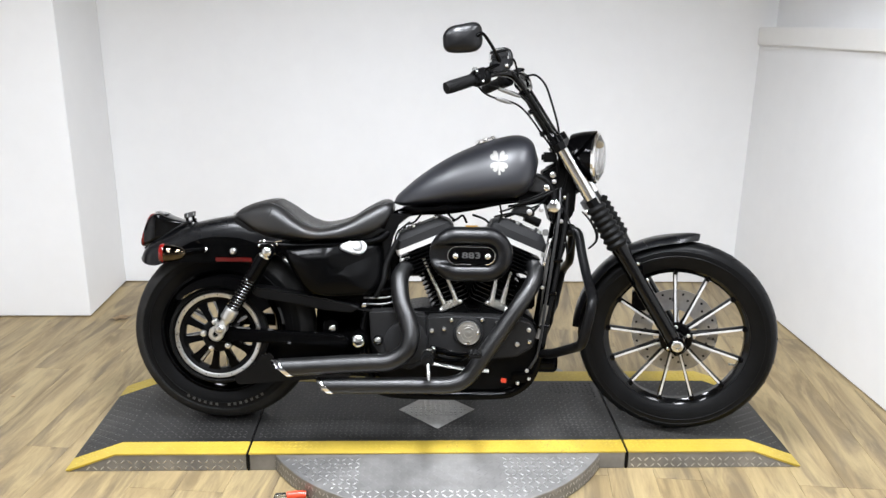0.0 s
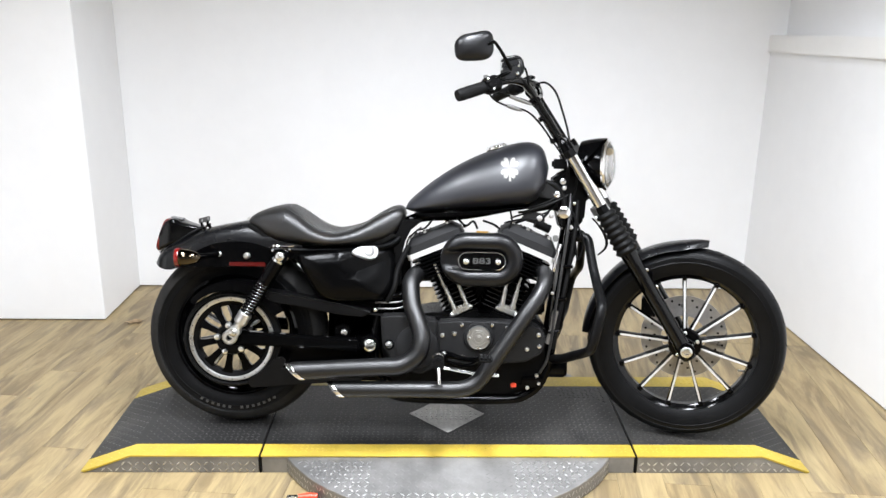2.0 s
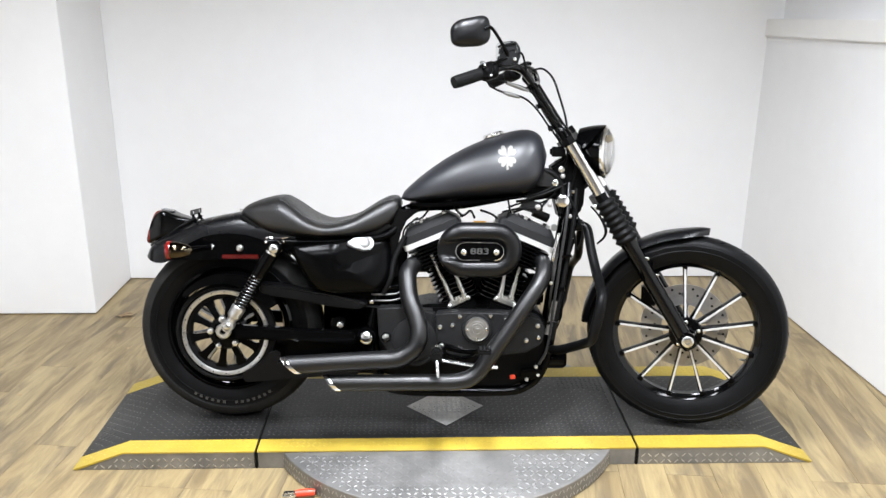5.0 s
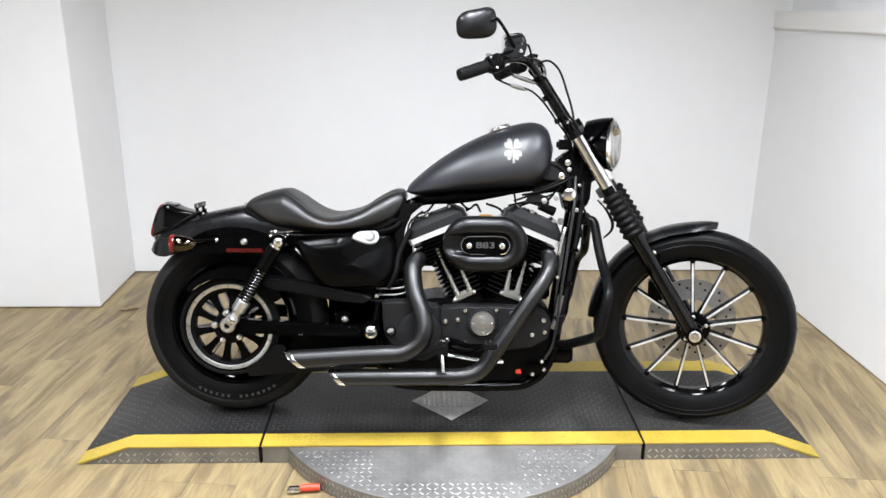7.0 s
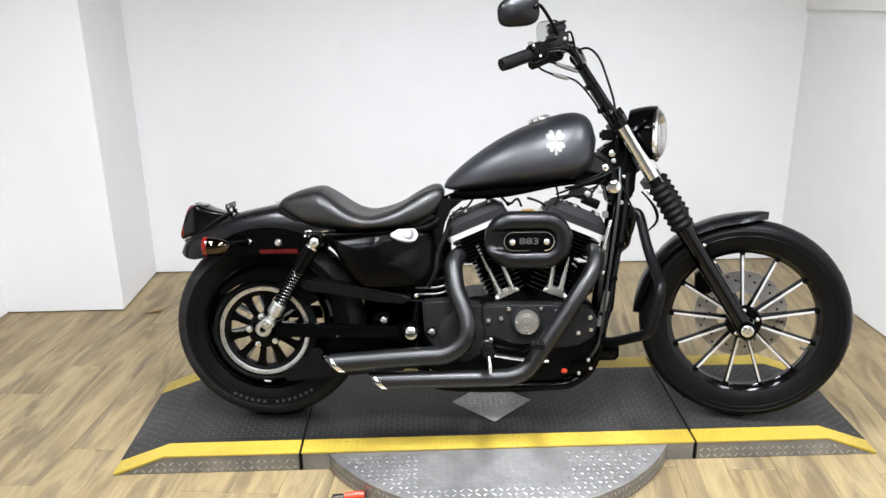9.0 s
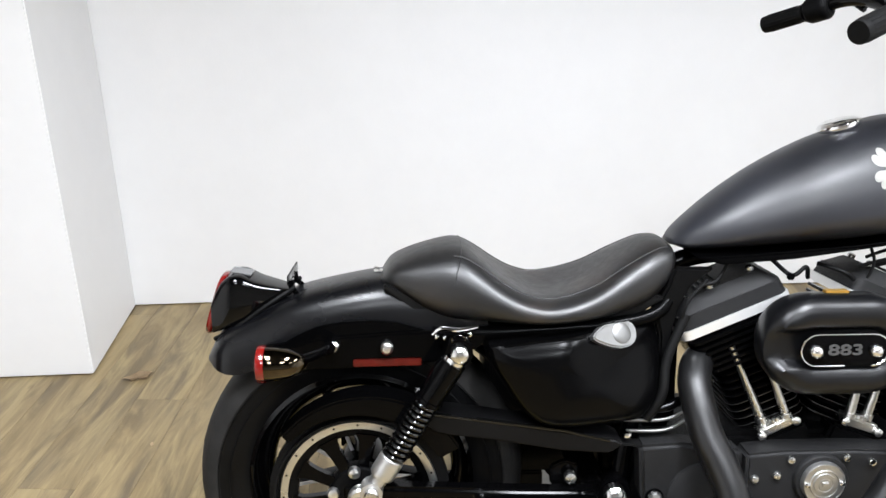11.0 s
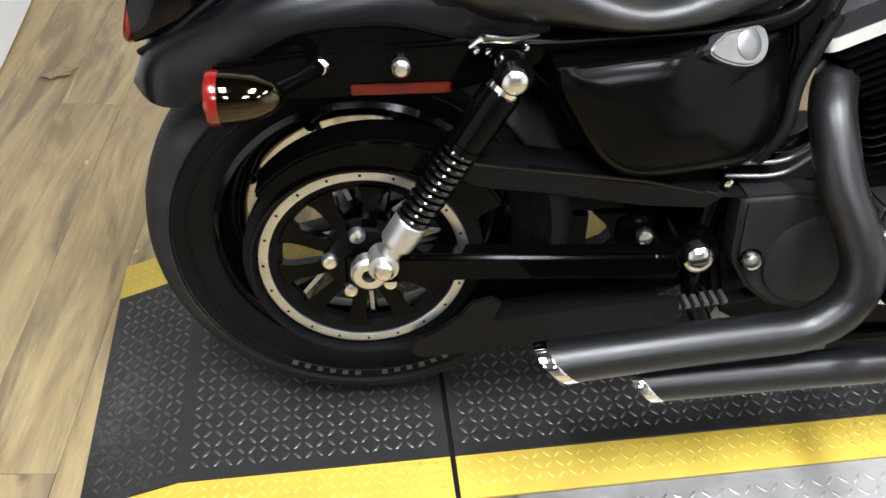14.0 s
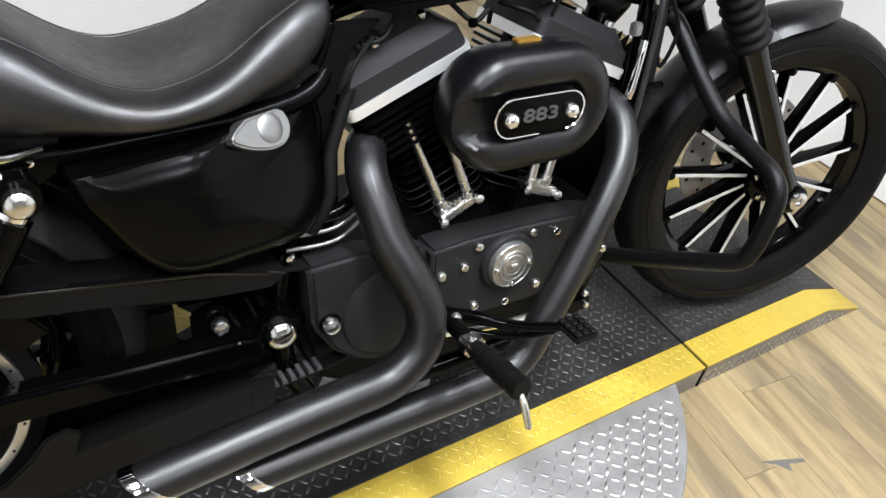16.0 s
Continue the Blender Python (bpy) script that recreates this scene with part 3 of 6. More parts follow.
# -- wheels --
def tyre_profile(r, rim_r, half, crown=0.6):
    """Bead to bead over the crown, as (radius, offset)."""
    pts = [(rim_r - 0.004, -half * 0.62), (rim_r + 0.006, -half * 0.74)]
    for k in range(15):
        a = radians(-78 + 156 * k / 14)
        pts.append((rim_r + 0.03 + (r - rim_r - 0.03) * math.cos(a) ** crown, half * math.sin(a) / math.sin(radians(78))))
    return pts + [(rim_r + 0.006, half * 0.74), (rim_r - 0.004, half * 0.62)]


def ridges(wheel, r, rim_r, half, crown, c, turn, marks):
    """Thin raised rings moulded into the sidewall."""
    for m in marks:
        a = math.acos(min(1.0, ((m - rim_r - 0.03) / (r - rim_r - 0.03)) ** (1 / crown)))
        y = -half * math.sin(a) / math.sin(radians(78))
        bm = lathe([(m + 0.0016 * math.cos(t), y + 0.0012 * math.sin(t)) for t in (0, 1.57, 3.14, 4.71)], c, seg=96, closed=True)
        bm.transform(turn)
        part("sidewall_ridge", bm, RUBBER, wheel)


def sipes(wheel, r, half, count, c, reach, turn):
    """Slanted tread sipes, dark and just proud of the crown, one by one round the tyre."""
    made = []
    for side in (-1, 1):
        pts = []
        for j in range(5):
            f = 0.18 + reach * j / 4
            a = (0.05 if side > 0 else 0) + 0.11 * j / 4
            phi = math.asin(min(0.98, f)) * 0.95
            rr = r - (1 - math.cos(phi)) * half * 0.9 - 0.0010
            pts.append((rr * math.cos(a), side * half * f, rr * math.sin(a)))
        made.append(part("tread_sipe", tube(pts, [0.0014, 0.0034, 0.0034, 0.0012], 6, 1, False), SATIN, wheel))
    for k in range(count):
        m = turn @ Matrix.Translation(c) @ Matrix.Rotation(2 * math.pi * k / count, 4, "Y")
        for o in made:
            if k:
                share(o, m, wheel)
            else:
                o.matrix_basis = m


FW, FR, FH = Vector((0.812, -0.035, 0.326)), 0.328, 0.052
RW, RR, RH = Vector((-0.737, 0.0, 0.311)), 0.311, 0.072
FW = un(*FW)
FW.y = 0

front = part("front_wheel", lathe([(0.012, -0.085), (0.03, -0.085), (0.034, -0.07), (0.03, -0.045), (0.044, -0.03), (0.047, 0.0), (0.044, 0.03), (0.03, 0.045), (0.034, 0.07), (0.012, 0.075)], FW, seg=32), GLOSS, bike, "black thirteen-spoke cast front wheel")
front.data.transform(steer)
turned("tyre", lathe(tyre_profile(FR, 0.243, FH), FW, seg=96, closed=True), RUBBER, front, "black rubber road tyre")
sipes(front, FR, FH, 26, FW, 0.62, steer)
ridges(front, FR, 0.243, FH, 0.6, FW, steer, (0.284, 0.300))
turned("rim", lathe([(0.246, -0.036), (0.250, -0.030), (0.238, -0.024), (0.229, -0.018), (0.222, -0.012), (0.222, 0.012), (0.229, 0.018), (0.238, 0.024), (0.250, 0.030), (0.246, 0.036), (0.252, 0.03), (0.252, -0.03)], FW, seg=96, closed=True), PIANO, front, "gloss black rim")


def spoke_mesh(r0, r1):
    """One cast spoke along +x: a waisted blade with a machined outer face of its own."""
    bm = bmesh.new()
    loops = []
    for f in np.linspace(0, 1, 7):
        x = r0 + (r1 - r0) * f
        w = 0.0085 - 0.003 * math.sin(math.pi * f)
        d = 0.026 - 0.010 * f
        loops.append([(x, -d, -w * 0.45), (x, -d, w * 0.45), (x, -d * 0.35, w), (x, d * 0.6, w * 0.8), (x, d * 0.6, -w * 0.8), (x, -d * 0.35, -w)])
    return rings(bm, loops)


def facing_mesh(r0, r1):
    bm = bmesh.new()
    loops = []
    for f in np.linspace(0, 1, 5):
        x, d = r0 + (r1 - r0) * f, 0.026 - 0.010 * (0.08 + 0.9 * f)
        w = 0.0032
        loops.append([(x, -d - 0.0012, -w), (x, -d - 0.0012, w), (x, -d + 0.001, w), (x, -d + 0.001, -w)])
    return rings(bm, loops)


def spoke_set(wheel, centre, count, r0, r1, turn, phase):
    first = part("spoke", spoke_mesh(r0, r1), GLOSS, wheel, "black cast spoke")
    edge = part("spoke_face", facing_mesh(r0 + 0.012, r1 - 0.006), BLADE, wheel, "bare machined spoke edge")
    knob = part("spoke_foot", lathe([(0.009, -0.017), (0.0085, -0.021), (0.004, -0.023)], (r1 - 0.004, 0, 0), seg=10), GLOSS, wheel)
    for k in range(count):
        m = turn @ Matrix.Translation(centre) @ Matrix.Rotation(phase + 2 * math.pi * k / count, 4, "Y")
        for o in (first, edge, knob):
            if k == 0:
                o.matrix_basis = m
            else:
                share(o, m, wheel)


spoke_set(front, FW, 13, 0.034, 0.228, steer, radians(-93))
turned("hub_flange", lathe([(0.02, -0.05), (0.052, -0.046), (0.056, -0.036), (0.05, -0.03), (0.02, -0.03)], FW, seg=40), GLOSS, front)
for k in range(5):
    a = radians(20 + 72 * k)
    turned("hub_bolt", lathe([(0.006, -0.046), (0.006, -0.052), (0.003, -0.054)], FW + Vector((0.042 * math.cos(a), 0, 0.042 * math.sin(a))), seg=10), STEEL, front)
disc = bmesh.new()
lathe([(0.075, 0.056), (0.146, 0.056), (0.146, 0.061), (0.075, 0.061)], FW, seg=72, bm=disc, closed=True)
brake = turned("brake_disc", disc, IRON, front, "drilled steel brake disc")
for k in range(36):
    a = 2 * math.pi * k / 36
    r = 0.098 + 0.034 * (k % 3) / 2
    turned("drilling", lathe([(0.0042, 0.0548), (0.0042, 0.0556), (0.002, 0.0556)], FW + Vector((r * math.cos(a), 0, r * math.sin(a))), seg=8), SOFT, front)
carrier = bmesh.new()
for k in range(5):
    a = 2 * math.pi * k / 5
    d, n = Vector((math.cos(a), 0, math.sin(a))), Vector((-math.sin(a), 0, math.cos(a)))
    tube([FW + d * 0.03 + Vector((0, 0.058, 0)), FW + d * 0.055 + n * 0.014 + Vector((0, 0.059, 0)), FW + d * 0.08 + n * 0.02 + Vector((0, 0.058, 0))], 0.008, 8, 4, True, carrier)
turned("disc_carrier", carrier, ALU, front)
turned("axle_nut", lathe([(0.019, -0.126), (0.019, -0.134), (0.015, -0.137), (0.0085, -0.137), (0.0085, -0.13)], FW, seg=20), STEEL, front, "zinc axle nut")
turned("valve", tube([FW + Vector((0.2, -0.01, -0.09)), FW + Vector((0.178, -0.022, -0.083))], 0.004, 8), STEEL, front)

rear = part("rear_wheel", lathe([(0.012, -0.085), (0.036, -0.08), (0.044, -0.05), (0.05, -0.03), (0.05, 0.03), (0.044, 0.06), (0.012, 0.07)], RW, seg=32), GLOSS, bike, "black cast rear wheel with belt pulley")
part("tyre", lathe(tyre_profile(RR, 0.208, RH, 0.5), RW, seg=96, closed=True), RUBBER, rear, "wide black rubber road tyre")
band = [q for q in tyre_profile(RR + 0.0012, 0.208, RH + 0.001, 0.5) if q[0] > 0.262]
part("tread_band", lathe(band + [(r - 0.006, y * 0.97) for r, y in band[::-1]], RW, seg=96, closed=True), DUSTY, rear, "dusty tread of the rear tyre")
sipes(rear, RR + 0.0016, RH + 0.001, 24, RW, 0.7, Matrix.Identity(4))
ridges(rear, RR, 0.208, RH, 0.5, RW, Matrix.Identity(4), (0.246, 0.268, 0.284))
part("rim", lathe([(0.206, -0.058), (0.216, -0.052), (0.202, -0.044), (0.183, -0.03), (0.173, -0.014), (0.173, 0.014), (0.183, 0.03), (0.202, 0.044), (0.216, 0.052), (0.206, 0.058), (0.218, 0.05), (0.218, -0.05)], RW, seg=80, closed=True), PIANO, rear, "gloss black rim")
spoke_set(rear, RW, 9, 0.036, 0.180, Matrix.Identity(4), radians(8))
# raised sidewall marks, as plain bars
for k in range(13):
    a = radians(-118 + 4.6 * k + (5 if k > 5 else 0))
    c = RW + Vector((0.252 * math.cos(a), -0.0712, 0.252 * math.sin(a)))
    d, n = Vector((math.cos(a), 0, math.sin(a))), Vector((-math.sin(a), 0, math.cos(a)))
    q = [c - d * 0.0055 - n * 0.0045, c - d * 0.0055 + n * 0.0045, c + d * 0.0055 + n * 0.0045, c + d * 0.0055 - n * 0.0045]
    part("sidewall_bar", rings(bmesh.new(), [q, [v + Vector((0, -0.0016, 0)) for v in q]]), INK, rear, "dull grey raised sidewall bar")

PV = -0.116
pulley = part("belt_pulley", lathe([(0.1315, PV + 0.001), (0.133, PV), (0.1445, PV), (0.146, PV + 0.002), (0.146, PV + 0.03), (0.1315, PV + 0.03)], RW, seg=96, closed=True), ALU, bike, "machined silver-faced drive pulley")
part("pulley_rim", lathe([(0.146, PV + 0.004), (0.166, PV + 0.006), (0.166, PV + 0.03), (0.146, PV + 0.03)], RW, seg=96, closed=True), SOFT, pulley)
part("pulley_inner", lathe([(0.114, PV + 0.012), (0.122, PV + 0.008), (0.1313, PV + 0.004), (0.1313, PV + 0.028), (0.114, PV + 0.026)], RW, seg=72, closed=True), WRINKLE, pulley)
for k in range(10):
    a = radians(82 + 36 * k)
    d, n = Vector((math.cos(a), 0, math.sin(a))), Vector((-math.sin(a), 0, math.cos(a)))
    b = bmesh.new()
    loops = []
    for r, w in ((0.03, 0.0095), (0.06, 0.0100), (0.09, 0.0115), (0.105, 0.014), (0.118, 0.021)):
        base = RW + d * r
        loops.append([base + n * w + Vector((0, PV + 0.006, 0)), base - n * w + Vector((0, PV + 0.006, 0)), base - n * w * 0.8 + Vector((0, PV + 0.024, 0)), base + n * w * 0.8 + Vector((0, PV + 0.024, 0))])
    part("pulley_arm", soften(rings(b, loops), 0.002), GLOSS, pulley, "black pulley arm")
    if k % 2:
        c = RW + Matrix.Rotation(radians(18), 3, "Y") @ d * 0.048
        bolt(c.x, PV + 0.002, c.z, 0.0115, 0.013, STEEL, pulley, "pulley_bolt", 14)
part("pulley_hub", lathe([(0.02, PV - 0.004), (0.052, PV + 0.001), (0.058, PV + 0.012), (0.058, PV + 0.026), (0.02, PV + 0.026)], RW, seg=40), WRINKLE, pulley)
for k in range(20):
    a = 2 * math.pi * k / 20
    part("pulley_hole", lathe([(0.0022, PV - 0.0004), (0.0022, PV + 0.001), (0.001, PV + 0.001)], RW + Vector((0.139 * math.cos(a), 0, 0.139 * math.sin(a))), seg=8), SOFT, pulley)

# -- drive belt --
SP = Vector((-0.205, 0, 0.311))
b = bmesh.new()
d0 = (SP - RW)
base_a = math.atan2(d0.z, d0.x)
R1, R2 = 0.152, 0.090
off = math.acos((R1 - R2) / d0.length)
path = []
for k in range(25):
    a = base_a + off + (2 * math.pi - 2 * off) * k / 24
    path.append(RW + R1 * Vector((math.cos(a), 0, math.sin(a))))
for k in range(13):
    a = base_a - off + 2 * off * k / 12
    path.append(SP + R2 * Vector((math.cos(a), 0, math.sin(a))))
BY = -0.130
loops = []
for i, q in enumerate(path):
    t = (path[(i + 1) % len(path)] - path[i - 1]).normalized()
    n = Vector((t.z, 0, -t.x))
    loops.append([q + Vector((0, BY, 0)), q + Vector((0, BY + 0.026, 0)), q + n * 0.004 + Vector((0, BY + 0.026, 0)), q + n * 0.004 + Vector((0, BY, 0))])
belt = part("drive_belt", rings(b, loops, closed=True), SOFT, bike, "black toothed drive belt")
teeth = bmesh.new()
lo_a, lo_b = path[24], path[25]
for f in np.arange(0.50, 0.99, 0.0262):
    q = lo_a.lerp(lo_b, float(f))
    t = (lo_b - lo_a).normalized()
    n = Vector((-t.z, 0, t.x))
    n = n if n.z > 0 else -n
    rings(teeth, [[q + t * s * 0.0046 + n * h + Vector((0, y, 0)) for s, h in ((-1, 0), (1, 0), (0.7, 0.0062), (-0.7, 0.0062))] for y in (BY, BY + 0.026)])
part("belt_teeth", teeth, INK, belt)
guard = part("upper_belt_guard", prism([(-0.612, 0.484), (-0.56, 0.479), (-0.368, 0.448), (-0.275, 0.429), (-0.259, 0.421), (-0.285, 0.403), (-0.37, 0.410), (-0.50, 0.434), (-0.595, 0.447), (-0.615, 0.462)], -0.152, -0.085, 0.004, segments=3), GUARD, bike, "long satin black belt guard")
part("guard_lip", prism([(-0.60, 0.4845), (-0.368, 0.4500), (-0.285, 0.4285), (-0.285, 0.4245), (-0.368, 0.4460), (-0.60, 0.4805)], -0.1525, -0.140, 0.001), COIL, guard)
arc = []
for a in range(30, 137, 7):
    r = 0.213 - 0.024 * max(0.0, min(1.0, (a - 66) / 66))
    arc.append((RW.x + r * math.cos(radians(a)), RW.z + r * math.sin(radians(a))))
arc += [(RW.x + 0.170 * math.cos(radians(a)), RW.z + 0.170 * math.sin(radians(a))) for a in range(135, 29, -7)]
part("pulley_cover", prism(arc, -0.148, -0.085, 0.004), GLOSS, guard, "curved gloss black pulley cover")
lower = part("lower_belt_guard", prism([(-0.677, 0.166), (-0.664, 0.150), (-0.46, 0.169), (-0.29, 0.183), (-0.283, 0.20), (-0.285, 0.246), (-0.318, 0.248), (-0.556, 0.219), (-0.545, 0.250), (-0.562, 0.262), (-0.59, 0.252), (-0.605, 0.230), (-0.64, 0.202), (-0.672, 0.186)], -0.143, -0.136, 0.0025), GUARD, bike, "flat black lower belt guard")
part("guard_lip", prism([(-0.555, 0.2165), (-0.318, 0.2455), (-0.318, 0.2485), (-0.555, 0.2195)], -0.1425, -0.10, 0.0008), GUARD, lower)
part("guard_web", prism([(-0.655, 0.158), (-0.46, 0.174), (-0.295, 0.188), (-0.295, 0.192), (-0.46, 0.178), (-0.655, 0.162)], -0.1365, -0.10, 0.0008), GUARD, lower)
part("guard_slot", prism([(-0.322, 0.205), (-0.318, 0.205), (-0.318, 0.228), (-0.322, 0.228)], -0.1438, -0.1425, 0.0003), SOFT, lower)

part("inner_guard", prism([(-0.57, 0.195), (-0.30, 0.205), (-0.24, 0.235), (-0.235, 0.30), (-0.60, 0.30)], -0.0865, -0.083, 0.001), SATIN, bike, "black inner belt guard")

# -- swingarm and shocks --
arm = part("swingarm", prism([(-0.757, 0.338), (-0.70, 0.345), (-0.60, 0.341), (-0.45, 0.333), (-0.34, 0.330), (-0.302, 0.328), (-0.294, 0.304), (-0.302, 0.279), (-0.36, 0.284), (-0.45, 0.292), (-0.60, 0.296), (-0.70, 0.298), (-0.757, 0.304)], -0.152, -0.116, 0.007, segments=3), GLOSS, bike, "gloss black box-section swingarm")
part("arm_beam", tube([(-0.79, 0.118, 0.322), (-0.60, 0.118, 0.318), (-0.36, 0.112, 0.306), (-0.27, 0.10, 0.298)], 0.023, 14), SATIN, arm)
part("cross_tube", tube([(-0.30, -0.11, 0.30), (-0.30, 0.11, 0.30)], 0.03, 14), SATIN, arm)
part("axle_block", soften(box(-0.762, -0.69, -0.152, -0.146, 0.30, 0.348, 0), 0.006), GLOSS, arm)
part("axle_nut", lathe([(0.025, -0.150), (0.025, -0.166), (0.0205, -0.171), (0.010, -0.171), (0.010, -0.160)], (-0.730, 0, 0.328), seg=24), STEEL, arm, "zinc axle nut")
part("axle_bore", lathe([(0.0098, -0.1605), (0.0098, -0.1615), (0.002, -0.1615)], (-0.730, 0, 0.328), seg=16), SOFT, arm)
part("pivot_boss", lathe([(0.034, -0.09), (0.034, -0.117), (0.031, -0.122), (0.012, -0.122)], (-0.266, 0, 0.303), seg=28), GLOSS, arm)
bolt(-0.266, -0.122, 0.303, 0.022, 0.018, STEEL, arm, "pivot_bolt", 20)
bolt(-0.351, -0.122, 0.346, 0.0125, 0.015, STEEL, arm, "arm_bolt", 16)
part("arm_tab", prism([(-0.385, 0.325), (-0.335, 0.325), (-0.335, 0.365), (-0.36, 0.372), (-0.385, 0.36)], -0.116, -0.1, 0.003), GLOSS, arm)


def shock(y, s):
    top, low = Vector((-0.556, y, 0.605)), Vector((-0.711, y, 0.350))
    d = low - top
    ob = part("shock_absorber", tube([top + d * 0.07, top + d * 0.36], [0.0245, 0.0245, 0.023], 20, 4), GLOSS, bike, "black coil-over rear shock with silver foot")
    part("damper", tube([top + d * 0.34, top + d * 0.76], 0.0155, 16, 4), GLOSS, ob)
    side = Vector((0, 1, 0))
    up = d.normalized().cross(side)
    coil = []
    for k in range(11 * 14 + 1):
        f = 0.35 + 0.40 * k / (11 * 14)
        a = 2 * math.pi * k / 14
        coil.append(top + d * f + 0.0198 * (math.cos(a) * side + math.sin(a) * up))
    part("coil_spring", tube(coil, 0.0040, 8, smooth=False), COIL, ob, "gloss black coil spring")
    part("spring_ring", tube([top + d * 0.33, top + d * 0.35], 0.0255, 20, 2), GLOSS, ob, "black preload ring")
    part("upper_ring", tube([top + d * 0.045, top + d * 0.085], 0.021, 20, 2), CHROME, ob)
    part("foot", tube([top + d * 0.75, top + d * 0.77, top + d * 0.88, top + d * 0.90, top + d * 0.97], [0.021, 0.023, 0.0225, 0.016, 0.015], 18, 5), ALU, ob, "bare aluminium shock foot")
    part("foot_eye", lathe([(0.02, y - s * 0.016), (0.02, y + s * 0.016)], (low.x, 0, low.z), seg=18), ALU, ob)
    part("shock_bolt", lathe([(0.0135, y - s * 0.016), (0.0135, y - s * 0.024), (0.010, y - s * 0.028), (0.004, y - s * 0.029)], (low.x, 0, low.z), seg=16), STEEL, ob)
    part("shock_bolt", lathe([(0.015, y - s * 0.005), (0.015, y - s * 0.021), (0.011, y - s * 0.025), (0.004, y - s * 0.026)], (top.x, 0, top.z), seg=18), STEEL, ob)
    part("shock_eye", lathe([(0.024, y - s * 0.006), (0.024, y + s * 0.02)], (top.x, 0, top.z), seg=20), GLOSS, ob)


shock(-0.168, 1)
shock(0.168, -1)

# -- rear fender, struts and lamps --
crown = table([(-1.012, 0.566), (-1.0, 0.592), (-0.974, 0.617), (-0.917, 0.647), (-0.849, 0.676), (-0.764, 0.696), (-0.687, 0.708), (-0.60, 0.705), (-0.50, 0.68)])
skirt_low = table([(-1.012, 0.556), (-0.99, 0.547), (-0.95, 0.541), (-0.90, 0.558), (-0.85, 0.585), (-0.76, 0.604), (-0.66, 0.608), (-0.58, 0.602), (-0.50, 0.59)])
fend = bmesh.new()
grid = []
for u in np.linspace(-1.012, -0.50, 40):
    t, l = crown(u), skirt_low(u)
    hw = 0.094 * min(1.0, 0.55 + 6.0 * (u + 1.012) ** 0.75)
    row = []
    for k in range(23):
        s = -1 + 2 * k / 22
        a = s * math.pi / 2
        y = hw * math.copysign(abs(math.sin(a)) ** 0.62, s)
        z = l + (t - l) * abs(math.cos(a)) ** 0.62 if abs(s) < 0.999 else l
        row.append(fend.verts.new((u, y, z)))
    grid.append(row)
for r0, r1 in zip(grid, grid[1:]):
    for k in range(22):
        fend.faces.new((r0[k], r0[k + 1], r1[k + 1], r1[k]))
bmesh.ops.recalc_face_normals(fend, faces=fend.faces)
bmesh.ops.solidify(fend, geom=fend.faces[:], thickness=0.003)
# outline of an added black plate imitating the dark reflection on the fender's side
DARK_SIDE = [(-0.90, 0.580), (-0.855, 0.608), (-0.83, 0.621), (-0.807, 0.631), (-0.785, 0.637), (-0.758, 0.641), (-0.705, 0.643), (-0.665, 0.639), (-0.637, 0.631), (-0.59, 0.618), (-0.60, 0.585), (-0.88, 0.57)]
fender = part("rear_fender", fend, FENDER, bike, "satin black bobbed rear fender", 60)
for s in (-1, 1):
    strut = part("fender_strut", prism([(-0.92, 0.575), (-0.90, 0.600), (-0.80, 0.613), (-0.66, 0.622), (-0.535, 0.628), (-0.50, 0.612), (-0.52, 0.590), (-0.60, 0.566), (-0.76, 0.556), (-0.90, 0.555)], s * 0.098, s * 0.112, 0.004), GLOSS, bike, "gloss black fender strut")
    part("dark_side_plate", prism(DARK_SIDE, s * 0.094, s * 0.1035, 0.003), GLOSS, strut)
    lens = part("side_reflector", soften(box(-0.742, -0.62, s * 0.1125, s * 0.1160, 0.561, 0.576, 0), 0.003), REFLECT, strut, "long red side reflector")
    lens.data.transform(Matrix.Translation((-0.68, 0, 0.57)) @ Matrix.Rotation(radians(-0.5), 4, "Y") @ Matrix.Translation((0.68, 0, -0.57)))
    part("strut_bolt", lathe([(0.0112, s * 0.112), (0.0112, s * 0.124), (0.007, s * 0.129), (0.002, s * 0.130)], (-0.681, 0, 0.597), seg=14), STEEL, strut)
    sig = part("turn_signal", lathe([(0.0285, -0.888), (0.0295, -0.882), (0.0285, -0.865), (0.0245, -0.842), (0.017, -0.824), (0.008, -0.814), (0.003, -0.812)], (0, s * 0.191, 0.597), "x", 28), SMOKE, bike, "smoked chrome bullet turn signal")
    part("signal_lens", lathe([(0.004, -0.899), (0.016, -0.898), (0.0255, -0.894), (0.0275, -0.889), (0.0275, -0.884), (0.004, -0.884)], (0, s * 0.191, 0.597), "x", 28), REDLENS, sig, "flat red signal lens")
    part("signal_bezel", lathe([(0.0275, -0.893), (0.0305, -0.893), (0.0315, -0.888), (0.0305, -0.880), (0.0275, -0.880)], (0, s * 0.191, 0.597), "x", 28, closed=True), REDLENS, sig)
    part("stalk", tube([(-0.82, s * 0.187, 0.602), (-0.795, s * 0.155, 0.602), (-0.775, s * 0.112, 0.600)], [0.009, 0.008, 0.011], 12), GLOSS, sig)
    part("stalk_nut", lathe([(0.011, s * 0.112), (0.011, s * 0.122), (0.007, s * 0.126)], (-0.775, 0, 0.600), seg=12), CHROME, sig)
